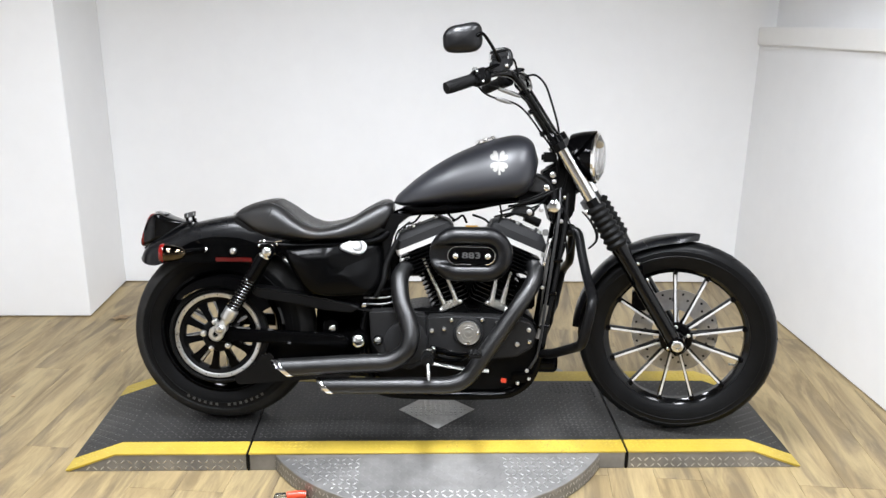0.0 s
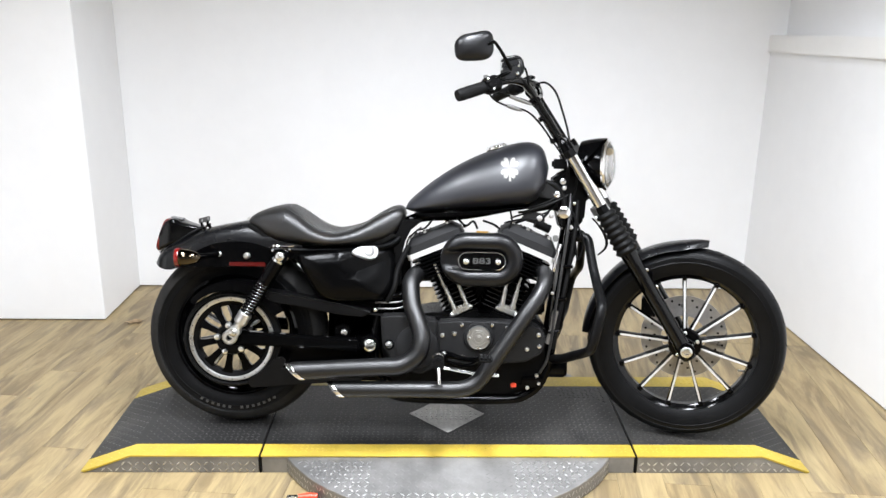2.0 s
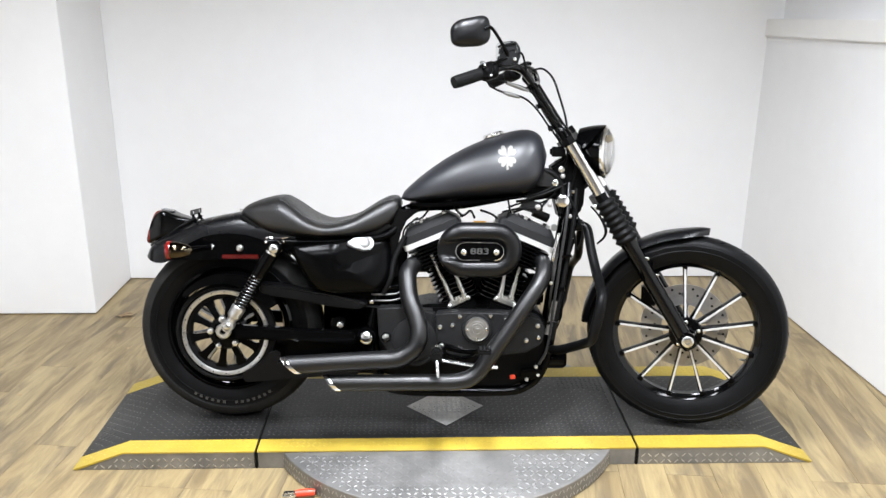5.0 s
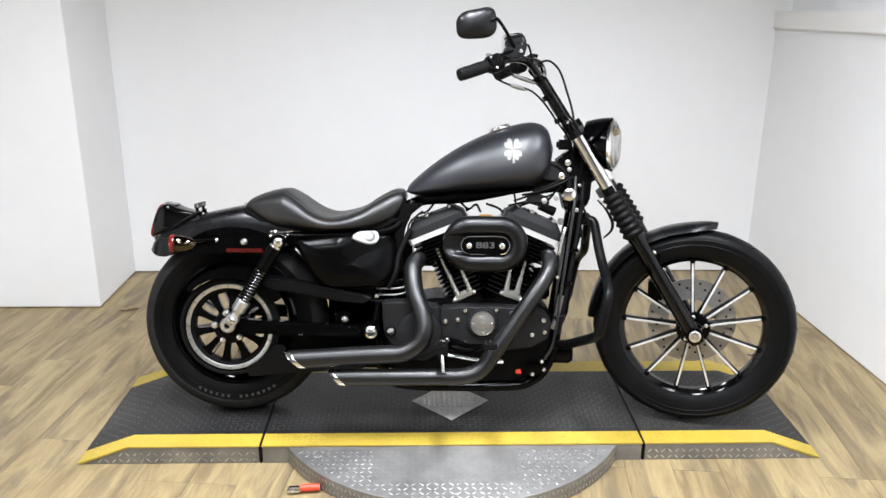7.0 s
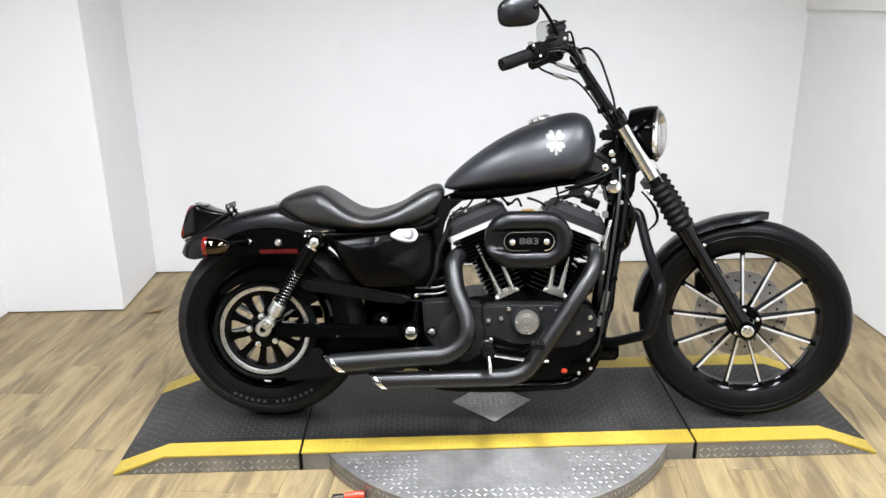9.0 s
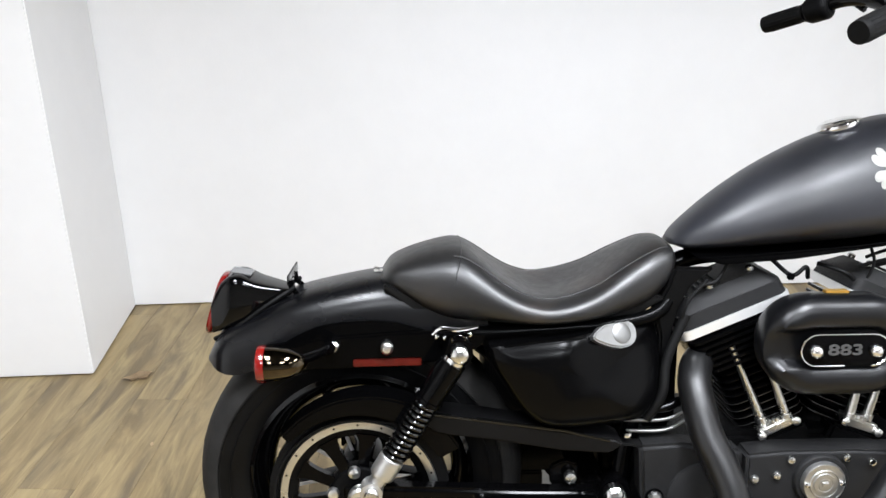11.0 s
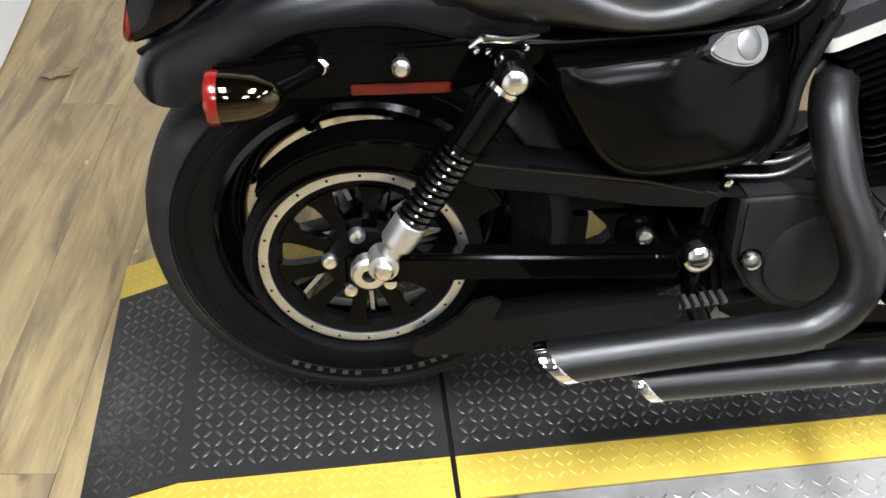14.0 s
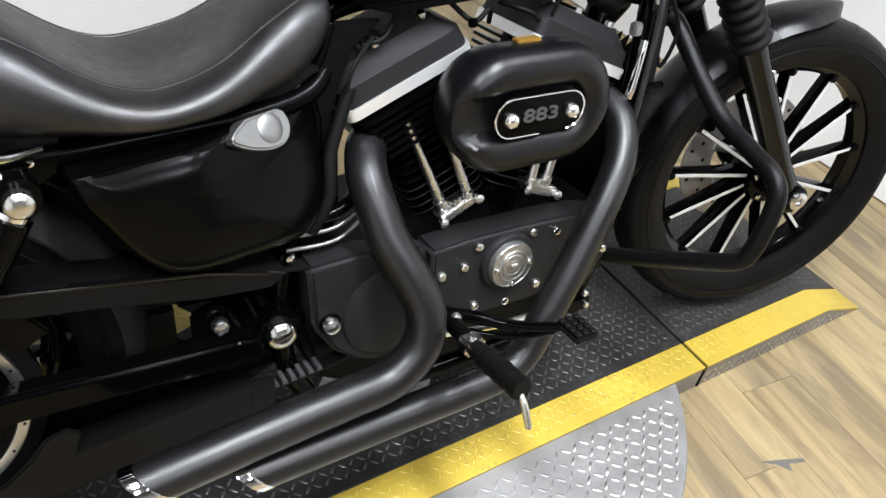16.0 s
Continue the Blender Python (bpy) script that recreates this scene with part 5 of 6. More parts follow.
# -- air cleaner --
AX, AZ, AHW, AHH = 0.1045, 0.605, 0.136, 0.089
def cover_loop(inset, depth):
    """One loop of the cover: the outline drawn in by inset; a channel leads out of the dish towards the rear."""
    loop = []
    outline = oval(AX, AZ, AHW - inset, AHH - inset, 22)
    run = [((1 - f) * a[0] + f * c[0], a[1]) for a, c in ((outline[22], outline[23]), (outline[45], outline[0])) for f in (0.2, 0.4, 0.6, 0.8)]
    for x, z in outline[:23] + run[:4] + outline[23:] + run[4:]:
        off = abs(z - AZ - 0.002)
        open_z = min(1.0, max(0.0, (0.036 - off) / 0.010))
        open_x = min(1.0, max(0.0, (AX - 0.02 - x) / 0.03))
        w = open_z * open_x
        loop.append((x, -(depth + w * (min(depth, 0.168) - depth)), z))
    return loop


FAT = 0.030
loops = [cover_loop(0.012, 0.10), cover_loop(0.002, 0.125), cover_loop(0.0, 0.150)]
for k in range(1, 20):
    a = math.pi * k / 20
    loops.append(cover_loop(FAT - FAT * math.cos(a), max(0.160 + FAT * math.sin(a), 0.172)) if k > 10 else cover_loop(FAT - FAT * math.cos(a), 0.160 + FAT * math.sin(a)))
loops.append(cover_loop(FAT * 2.1, 0.172))
air = part("air_cleaner", rings(bmesh.new(), loops), COVER, bike, "satin black oval air cleaner with a dished face", 50)
badge = part("badge_plate", prism(oval(AX, AZ - 0.001, 0.077, 0.029, 10), -0.186, -0.179, 0.002), GLOSS, air, "oval gloss badge with a chrome rim")
bm = bmesh.new()
tube([(x, -0.186, z) for x, z in oval(AX, AZ - 0.001, 0.0765, 0.0285, 10)] + [(AX - 0.0, -0.186, AZ - 0.0295)], 0.0016, 6, 1, False, bm)
part("badge_rim", bm, CHROME, badge)
for x in (0.053, 0.157):
    part("badge_screw", lathe([(0.0115, -0.186), (0.0115, -0.189), (0.0095, -0.195), (0.005, -0.198), (0.002, -0.198)], (x, 0, AZ - 0.002), seg=20), CHROME, air, "domed chrome screw")
text = bpy.data.curves.new("badge_number", "FONT")
text.body, text.size, text.extrude, text.align_x, text.align_y = "883", 0.033, 0.0012, "CENTER", "CENTER"
text.offset = 0.0006
holder = new("badge_number", text)
deps = bpy.context.evaluated_depsgraph_get()
letters = bpy.data.meshes.new_from_object(holder.evaluated_get(deps))
bpy.data.objects.remove(holder)
letters.materials.append(INK)
digits = new("badge_number", letters)
digits.parent = badge
digits.matrix_basis = pose(AX, -0.1868, AZ - 0.001, 90, 0, 0) @ Matrix.Diagonal((1.25, 0.8, 1, 1))
part("brass_tag", soften(box(0.085, 0.125, -0.142, -0.126, AZ + AHH - 0.004, AZ + AHH + 0.003, 0), 0.001), BRASS, air, "brass-coloured inspection tag")

# -- exhaust --


def pipe(points, r, label):
    """A bent pipe with a slash-cut end that reaches furthest along its upper side."""
    bm = tube(points, r, 28, 10)
    b = Vector(points[-1])
    d = (b - Vector(points[-2])).normalized()
    slant = lambda off: d * (off.z * 0.85)
    bm.verts.ensure_lookup_table()
    for v in bm.verts[-28:]:
        v.co += slant(v.co - b)
    ob = part("exhaust_pipe", bm, EXHAUST, bike, label, 60)
    side = Vector((0, 1, 0))
    up = d.cross(side).normalized()
    loops = []
    for rr, f in ((r * 1.0, -0.016), (r * 1.035, -0.013), (r * 1.035, 0.001), (r * 0.86, 0.001), (r * 0.84, -0.002)):
        ring = []
        for k in range(28):
            t = 2 * math.pi * k / 28
            off = rr * (math.cos(t) * side + math.sin(t) * up)
            ring.append(b + off + d * f + slant(off))
        loops.append(ring)
    part("exhaust_tip", rings(bmesh.new(), loops, cap=False), CHROME, ob, "slash-cut bright exhaust tip")
    return ob


pipe([(-0.075, -0.03, 0.540), (-0.108, -0.070, 0.543), (-0.127, -0.112, 0.523), (-0.127, -0.143, 0.488), (-0.119, -0.170, 0.445), (-0.098, -0.200, 0.395), (-0.086, -0.223, 0.348), (-0.100, -0.236, 0.300), (-0.150, -0.243, 0.266), (-0.222, -0.247, 0.260), (-0.32, -0.252, 0.255), (-0.495, -0.263, 0.245)], 0.0295, "matte black upper exhaust pipe")
pipe([(0.275, -0.03, 0.560), (0.312, -0.075, 0.560), (0.318, -0.122, 0.538), (0.298, -0.160, 0.496), (0.258, -0.186, 0.440), (0.196, -0.206, 0.350), (0.140, -0.220, 0.270), (0.097, -0.229, 0.214), (0.05, -0.235, 0.192), (-0.02, -0.238, 0.188), (-0.15, -0.242, 0.187), (-0.365, -0.250, 0.185)], 0.0265, "matte black lower exhaust pipe")

# -- frame --
frame_ob = part("frame", tube([(0.385, 0, 0.83), (0.25, 0, 0.785), (0.05, 0, 0.742), (-0.10, 0, 0.730), (-0.165, 0, 0.70), (-0.195, 0, 0.64)], [0.024, 0.018, 0.017, 0.018, 0.02], 16), GLOSS, bike, "gloss black tubular frame")
stem_d = Vector((math.sin(radians(RAKE)), 0, -math.cos(radians(RAKE))))
part("steering_head", tube([STEM - stem_d * 0.005, STEM + stem_d * 0.125], 0.031, 20, 2), GLOSS, frame_ob)
for s in (-1, 1):
    part("down_tube", tube([(0.415, s * 0.03, 0.80), (0.405, s * 0.055, 0.72), (0.377, s * 0.075, 0.52), (0.350, s * 0.085, 0.31), (0.325, s * 0.09, 0.20), (0.275, s * 0.09, 0.138), (0.18, s * 0.09, 0.115), (-0.15, s * 0.09, 0.115), (-0.225, s * 0.09, 0.165), (-0.255, s * 0.09, 0.29), (-0.215, s * 0.07, 0.50), (-0.165, s * 0.05, 0.70)], 0.0165, 14), GLOSS, frame_ob)
    part("seat_rail", tube([(-0.15, s * 0.06, 0.69), (-0.22, s * 0.09, 0.635), (-0.45, s * 0.10, 0.618), (-0.60, s * 0.10, 0.616)], 0.013, 12), SATIN, frame_ob)
    part("tank_stay", prism([(0.26, 0.80), (0.34, 0.83), (0.40, 0.79), (0.39, 0.76), (0.33, 0.765), (0.27, 0.755)], s * 0.03, s * 0.042, 0.004), WRINKLE, frame_ob)
part("frame_gusset", prism([(-0.165, 0.728), (-0.09, 0.727), (-0.112, 0.710), (-0.135, 0.691), (-0.154, 0.65), (-0.164, 0.602), (-0.162, 0.50), (-0.185, 0.50), (-0.186, 0.602), (-0.198, 0.65), (-0.176, 0.692)], -0.085, -0.07, 0.005), WRINKLE, frame_ob, "black pressed frame cover")
part("side_lead", tube([(-0.14, -0.085, 0.64), (-0.175, -0.10, 0.56), (-0.185, -0.115, 0.50), (-0.21, -0.11, 0.45)], 0.009, 10), SOFT, frame_ob)
part("mount_plate", prism([(0.285, 0.812), (0.300, 0.868), (0.316, 0.868), (0.352, 0.842), (0.369, 0.832), (0.374, 0.818), (0.366, 0.806), (0.341, 0.802), (0.31, 0.806)], -0.070, -0.058, 0.004, segments=2), CASE, frame_ob, "dark pressed tank mount")
bolt(0.353, -0.070, 0.820, 0.0115, 0.008, CHROME, frame_ob, "mount_bolt", 16)
part("coil_bracket", prism([(0.235, 0.735), (0.250, 0.757), (0.285, 0.760), (0.312, 0.752), (0.319, 0.736), (0.310, 0.720), (0.295, 0.715), (0.255, 0.727)], -0.068, -0.056, 0.004, segments=2), CASE, frame_ob, "dark pressed coil bracket")
for pts, r in (([(0.225, -0.074, 0.757), (0.261, -0.075, 0.764), (0.332, -0.076, 0.789), (0.390, -0.072, 0.818)], 0.0042), ([(0.225, -0.070, 0.770), (0.27, -0.071, 0.775), (0.33, -0.071, 0.797), (0.38, -0.068, 0.83)], 0.0035)):
    part("harness_lead", tube(pts, r, 8), SOFT, frame_ob)
for x, y, z, r, mat in ((0.372, -0.072, 0.864, 0.0105, STEEL), (0.376, -0.078, 0.842, 0.008, IRON), (0.487, -0.104, 0.744, 0.010, STEEL), (0.335, -0.098, 0.558, 0.009, STEEL), (0.336, -0.079, 0.748, 0.008, IRON), (0.404, -0.07, 0.71, 0.008, IRON), (0.345, -0.100, 0.49, 0.006, STEEL)):
    bolt(x, y, z, r, 0.008, mat, frame_ob, "neck_bolt", 14)
part("lead_plug", soften(box(0.333, 0.384, -0.082, -0.055, 0.905, 0.938, 0), 0.007), WRINKLE, frame_ob, "black wiring plug block")
part("lead_plug", soften(box(0.342, 0.360, -0.098, -0.082, 0.663, 0.684, 0), 0.003), CAST, frame_ob, "grey lead connector")
part("chrome_lead", tube([(0.367, -0.098, 0.655), (0.358, -0.104, 0.625), (0.350, -0.106, 0.585), (0.347, -0.104, 0.565)], 0.0065, 10), CHROME, frame_ob, "bright sheathed lead")
part("brake_hose", tube([(0.490, 0.03, 0.735), (0.512, 0.03, 0.712), (0.534, 0.03, 0.682), (0.544, 0.03, 0.652), (0.538, 0.03, 0.628), (0.515, 0.03, 0.606)], [0.003, 0.003, 0.0055, 0.0055, 0.004, 0.003], 8), SOFT, frame_ob, "black front brake hose")
part("neck_harness", tube([(0.31, -0.06, 0.862), (0.345, -0.066, 0.85), (0.372, -0.068, 0.82), (0.380, -0.07, 0.78), (0.372, -0.075, 0.72)], 0.0095, 10), SOFT, frame_ob)
bolt(0.298, -0.068, 0.738, 0.010, 0.008, IRON, frame_ob, "mount_bolt", 16)
part("coil_cover", tube([(0.285, -0.055, 0.722), (0.335, -0.05, 0.700)], 0.015, 16, 2), WRINKLE, engine, "black coil cover")
horn = part("ignition_switch", lathe([(0.022, -0.075), (0.024, -0.088), (0.02, -0.098), (0.008, -0.102)], (0.377, 0, 0.762), seg=24), CHROME, bike, "round chrome ignition switch")
part("switch_barrel", lathe([(0.018, -0.02), (0.018, -0.075)], (0.377, 0, 0.762), seg=18), GLOSS, horn)
reg = part("regulator", prism([(0.372, 0.60), (0.402, 0.61), (0.392, 0.54), (0.384, 0.45), (0.376, 0.36), (0.364, 0.33), (0.352, 0.34), (0.362, 0.45)], -0.06, 0.06, 0.003), WRINKLE, bike, "black finned voltage regulator")
for k in range(7):
    part("regulator_fin", prism([(0.39, 0.61), (0.428, 0.632), (0.408, 0.565), (0.398, 0.46), (0.390, 0.365), (0.374, 0.322), (0.366, 0.34), (0.376, 0.45)], -0.058 + 0.0185 * k, -0.053 + 0.0185 * k, 0.001), WRINKLE, reg)
for a, c in (((0.361, -0.1, 0.43), (0.348, -0.1, 0.357)), ((0.3465, -0.1, 0.347), (0.337, -0.1, 0.316))):
    part("lead_sleeve", tube([a, c], 0.0115, 14, 2), CHIP, frame_ob, "dull grey sleeve round the wiring")

# leads and clips along the right down tube
part("loom", tube([(0.428, -0.05, 0.80), (0.418, -0.075, 0.70), (0.395, -0.095, 0.55), (0.372, -0.104, 0.42), (0.352, -0.108, 0.30)], 0.008, 10), SOFT, frame_ob, "black wiring loom")
part("brake_line", tube([(0.405, -0.03, 0.84), (0.395, -0.09, 0.74), (0.378, -0.104, 0.60), (0.36, -0.107, 0.46), (0.338, -0.111, 0.28), (0.31, -0.11, 0.215)], 0.0052, 8), FIN, frame_ob, "braided steel brake line")
for f, z in ((0.398, 0.58), (0.378, 0.47), (0.36, 0.36)):
    part("loom_clip", tube([(f - 0.02, -0.104, z), (f + 0.012, -0.112, z + 0.002)], 0.006, 8, 2), GLOSS, frame_ob)
part("neck_cover", prism([(0.335, 0.868), (0.385, 0.902), (0.432, 0.868), (0.456, 0.80), (0.452, 0.735), (0.415, 0.69), (0.372, 0.70), (0.352, 0.775)], -0.048, 0.048, 0.008), WRINKLE, frame_ob)
for x, z in ((0.372, 0.862), (0.415, 0.79), (0.352, 0.83)):
    bolt(x, -0.052, z, 0.007, 0.008, STEEL, frame_ob, "neck_bolt")
part("rear_brake_switch", soften(box(0.39, 0.415, -0.075, -0.05, 0.69, 0.73, 0), 0.003), GLOSS, frame_ob)

# engine guard bars, one a side
for s in (-1, 1):
    g = part("engine_guard", tube([(0.405, s * 0.05, 0.672), (0.448, s * 0.058, 0.676), (0.461, s * 0.064, 0.671), (0.466, s * 0.078, 0.655), (0.470, s * 0.13, 0.600), (0.476, s * 0.192, 0.545), (0.476, s * 0.26, 0.517), (0.474, s * 0.315, 0.496), (0.468, s * 0.338, 0.470), (0.458, s * 0.341, 0.42), (0.448, s * 0.335, 0.372), (0.443, s * 0.324, 0.352), (0.432, s * 0.30, 0.338), (0.41, s * 0.24, 0.313), (0.375, s * 0.145, 0.276), (0.350, s * 0.09, 0.262)], 0.0155, 18), GUARD, bike, "matte black engine guard bar")
    part("guard_clamp", tube([(0.400, s * 0.055, 0.69), (0.43, s * 0.06, 0.68)], 0.021, 14, 2), GLOSS, g)
    part("guard_clamp", tube([(0.355, s * 0.085, 0.262), (0.335, s * 0.085, 0.262)], 0.023, 14, 2), GLOSS, g)

# foot controls
peg = part("foot_peg", tube([(-0.029, -0.270, 0.299), (-0.028, -0.33, 0.303), (-0.026, -0.383, 0.306)], [0.0135, 0.0165, 0.0175, 0.0150], 18), SOFT, bike, "black rubber foot peg")
for k in range(5):
    part("peg_rib", tube([(-0.0285 + 0.0005 * k, -0.295 - 0.019 * k, 0.3008 + 0.0011 * k), (-0.028 + 0.0005 * k, -0.302 - 0.019 * k, 0.3012 + 0.0011 * k)], 0.0182, 18, 2), SOFT, peg)
part("peg_bracket", tube([(-0.012, -0.140, 0.272), (-0.018, -0.19, 0.286), (-0.028, -0.25, 0.297)], [0.018, 0.015, 0.012], 12), WRINKLE, peg)
bolt(-0.014, -0.190, 0.296, 0.009, 0.012, STEEL, peg, "pivot_bolt", 14)
part("peg_clevis", soften(box(-0.046, -0.012, -0.276, -0.246, 0.286, 0.312, 0), 0.005), STEEL, peg, "worn steel peg clevis")
part("clevis_pin", tube([(-0.029, -0.262, 0.283), (-0.029, -0.262, 0.316)], 0.0065, 10, 2), STEEL, peg)
part("peg_feeler", tube([(-0.026, -0.380, 0.298), (-0.024, -0.391, 0.280), (-0.022, -0.402, 0.252)], [0.004, 0.005, 0.0055, 0.005], 10), STEEL, peg, "bare steel feeler pin")
part("foot_peg", tube([(-0.028, 0.16, 0.25), (-0.028, 0.27, 0.268), (-0.028, 0.352, 0.272)], 0.0155, 14), SOFT, bike, "black rubber foot peg")
pedal = part("brake_pedal", tube([(-0.020, -0.175, 0.292), (0.015, -0.20, 0.292), (0.05, -0.232, 0.290), (0.082, -0.268, 0.298), (0.108, -0.298, 0.310)], [0.013, 0.011, 0.0085, 0.008, 0.0075], 14), GLOSS, bike, "black brake pedal")
part("pedal_brace", tube([(0.0, -0.19, 0.268), (0.04, -0.225, 0.266), (0.075, -0.262, 0.280), (0.10, -0.292, 0.302)], 0.0055, 10), GLOSS, pedal)
part("pedal_pad", soften(box(0.099, 0.141, -0.341, -0.287, 0.306, 0.318, 0), 0.004), SOFT, pedal, "ribbed rubber pedal pad")
for i in range(3):
    for j in range(4):
        part("pad_rib", soften(box(0.1015 + 0.0132 * i, 0.1115 + 0.0132 * i, -0.3385 + 0.0128 * j, -0.3285 + 0.0128 * j, 0.318, 0.3225, 0), 0.0014, 1), SOFT, pedal)
part("pedal_rod", tube([(-0.02, -0.155, 0.24), (0.09, -0.155, 0.222), (0.17, -0.15, 0.215)], 0.006, 8), STEEL, pedal)

# side stand on the far side, down to the deck
stand_leg = part("side_stand", tube([(0.06, 0.10, 0.13), (0.10, 0.17, 0.09), (0.13, 0.232, 0.052)], [0.012, 0.011, 0.010], 12), GLOSS, bike, "black side stand leg")
part("stand_foot", soften(box(0.10, 0.165, 0.222, 0.25, 0.043, 0.052, 0), 0.003), GLOSS, stand_leg)

# -- fork --
R_TOP, R_LOW = un(0.372, -0.10, 0.985), un(0.797, -0.10, 0.315)
R_TOP.y, R_LOW.y = -0.098, -0.098
for s in (-1, 1):
    top, low = R_TOP.copy(), R_LOW.copy()
    top.y = low.y = s * 0.098
    d = low - top
    at = lambda f: top + d * f
    leg = turned("fork_leg", tube([at(0.50), at(0.54), at(0.62), at(0.9), at(1.0), at(1.035)], [0.030, 0.028, 0.026, 0.025, 0.027, 0.022], 22, 5), PIANO, bike, "gloss black fork leg with rubber gaiter")
    turned("stanchion", tube([at(0.05), at(0.36)], 0.0205, 20, 3), CHROME, leg, "chrome fork tube")
    gait = []
    steps = 7
    for k in range(steps * 6 + 1):
        f = 0.325 + 0.195 * k / (steps * 6)
        gait.append((f, 0.0275 + 0.0075 * (0.5 - 0.5 * math.cos(2 * math.pi * k / 6)) + 0.004 * k / (steps * 6)))
    bm = bmesh.new()
    dn = d.normalized()
    side = Vector((0, 1, 0))
    up = dn.cross(side)
    rings(bm, [[at(f) + r * (math.cos(a) * side + math.sin(a) * up) for a in (2 * math.pi * k / 24 for k in range(24))] for f, r in gait])
    turned("gaiter", bm, SOFT, leg, "ribbed black rubber fork gaiter", 70)
    turned("axle_lug", lathe([(0.027, s * 0.085), (0.029, s * 0.10), (0.027, s * 0.124), (0.02, s * 0.127)], FW, seg=24), GLOSS, leg)
    turned("fender_mount", soften(box(-0.012, 0.012, -0.006, 0.006, -0.03, 0.03, 0), 0.003), GLOSS, leg).data.transform(steer @ Matrix.Translation(at(0.66) + Vector((0.012, -s * 0.03, 0))) @ straight)
    for f in (0.68, 0.60):
        p = at(f) + Vector((0.03, -s * 0.004, 0.0))
        turned("mount_bolt", lathe([(0.006, p.y), (0.006, p.y + s * 0.01), (0.003, p.y + s * 0.012)], (p.x, 0, p.z), seg=10), STEEL, leg)
AX_D = (R_LOW - R_TOP).normalized()
FORE = Vector((AX_D.z, 0, -AX_D.x)) * -1


def clamp_plate(name, f, thick):
    c = Vector((R_TOP.x, 0, R_TOP.z)) + AX_D * f
    back = c - FORE * 0.055
    bm = bmesh.new()
    outline = []
    for y, x in ((-0.122, 0.0), (-0.113, 0.019), (-0.05, 0.014), (0.05, 0.014), (0.113, 0.019), (0.122, 0.0), (0.113, -0.019), (0.05, -0.034), (0, -0.048), (-0.05, -0.034), (-0.113, -0.019)):
        outline.append(c + FORE * x + Vector((0, y, 0)))
    rings(bm, [outline, [p + AX_D * thick for p in outline]])
    return turned(name, soften(bm, 0.006, 3), WRINKLE, bike, "black fork clamp")


upper_clamp = clamp_plate("upper_fork_clamp", 0.02, 0.026)
clamp_plate("lower_fork_clamp", 0.232, 0.028)
for y in (-0.098, 0.098):
    p = Vector((R_TOP.x, y, R_TOP.z))
    turned("fork_cap", tube([p - AX_D * 0.005, p + AX_D * 0.02], [0.019, 0.021], 18, 2), GLOSS, upper_clamp)

# -- front fender --
ff = bmesh.new()
grid = []
for a in np.linspace(80, 178, 34):
    r = 0.348 + 0.010 * math.exp(-((a - 80) / 10) ** 2)
    hw = 0.062 * (0.22 + 0.78 * min(1, (a - 80) / 16) ** 0.55) * (0.3 + 0.7 * min(1, (178.01 - a) / 16) ** 0.6)
    row = []
    for k in range(15):
        s = -1 + 2 * k / 14
        rr = r - 0.022 * abs(s) ** 2.6
        row.append(ff.verts.new(FW + Vector((rr * math.cos(radians(a)), hw * math.copysign(abs(s) ** 0.85, s), rr * math.sin(radians(a))))))
    grid.append(row)
for r0, r1 in zip(grid, grid[1:]):
    for k in range(14):
        ff.faces.new((r0[k], r0[k + 1], r1[k + 1], r1[k]))
bmesh.ops.recalc_face_normals(ff, faces=ff.faces)
bmesh.ops.solidify(ff, geom=ff.faces[:], thickness=0.003)
turned("front_fender", ff, FENDER, bike, "satin black short front fender", 60)
caliper = turned("brake_caliper", soften(prism([(-0.03, -0.035), (0.025, -0.042), (0.032, 0.02), (0.008, 0.042), (-0.03, 0.032)], 0.045, 0.10, 0), 0.008, 3), WRINKLE, bike, "black front brake caliper")
caliper.data.transform(steer @ Matrix.Translation(FW + Vector((-0.118, 0, 0.105))) @ straight)

# -- headlight --
HC = un(0.425, 0.0, 0.922)
HC.y = 0


def aimed(name, bm, material, parent, label="", angle=38):
    """The headlight points a little further round than the fork."""
    bm.transform(Matrix.Translation(HC) @ Matrix.Rotation(radians(-8), 4, "Z") @ Matrix.Translation(-HC))
    return turned(name, bm, material, parent, label, angle)


head = aimed("headlight", lathe([(0.012, 0.0), (0.045, 0.006), (0.066, 0.028), (0.077, 0.06), (0.080, 0.095), (0.070, 0.097)], HC, "x", 40), GLOSS, bike, "gloss black headlight with visor")
aimed("headlight_ring", lathe([(0.080, 0.096), (0.084, 0.097), (0.086, 0.104), (0.082, 0.110), (0.076, 0.110), (0.075, 0.1)], HC, "x", 48, closed=True), CHROME, head, "bright headlight ring")
aimed("headlight_lens", lathe([(0.0755, 0.108), (0.066, 0.118), (0.045, 0.127), (0.02, 0.1305), (0.004, 0.131)], HC, "x", 40), GLASS, head, "clear glass headlight lens")
aimed("reflector_bowl", lathe([(0.074, 0.104), (0.055, 0.075), (0.03, 0.06), (0.006, 0.055)], HC, "x", 36), WHITE, head)
vis = bmesh.new()
grid = []
for f in np.linspace(0, 1, 8):
    row = []
    for k in range(21):
        a = radians(12 + 156 * k / 20)
        reach = f * (0.082 * math.sin(a) ** 0.6)
        r = 0.0905 - 0.012 * (1 - f) ** 2
        row.append(vis.verts.new(HC + Vector((0.018 + reach, r * math.cos(a), r * math.sin(a)))))
    grid.append(row)
for r0, r1 in zip(grid, grid[1:]):
    for k in range(20):
        vis.faces.new((r0[k], r0[k + 1], r1[k + 1], r1[k]))
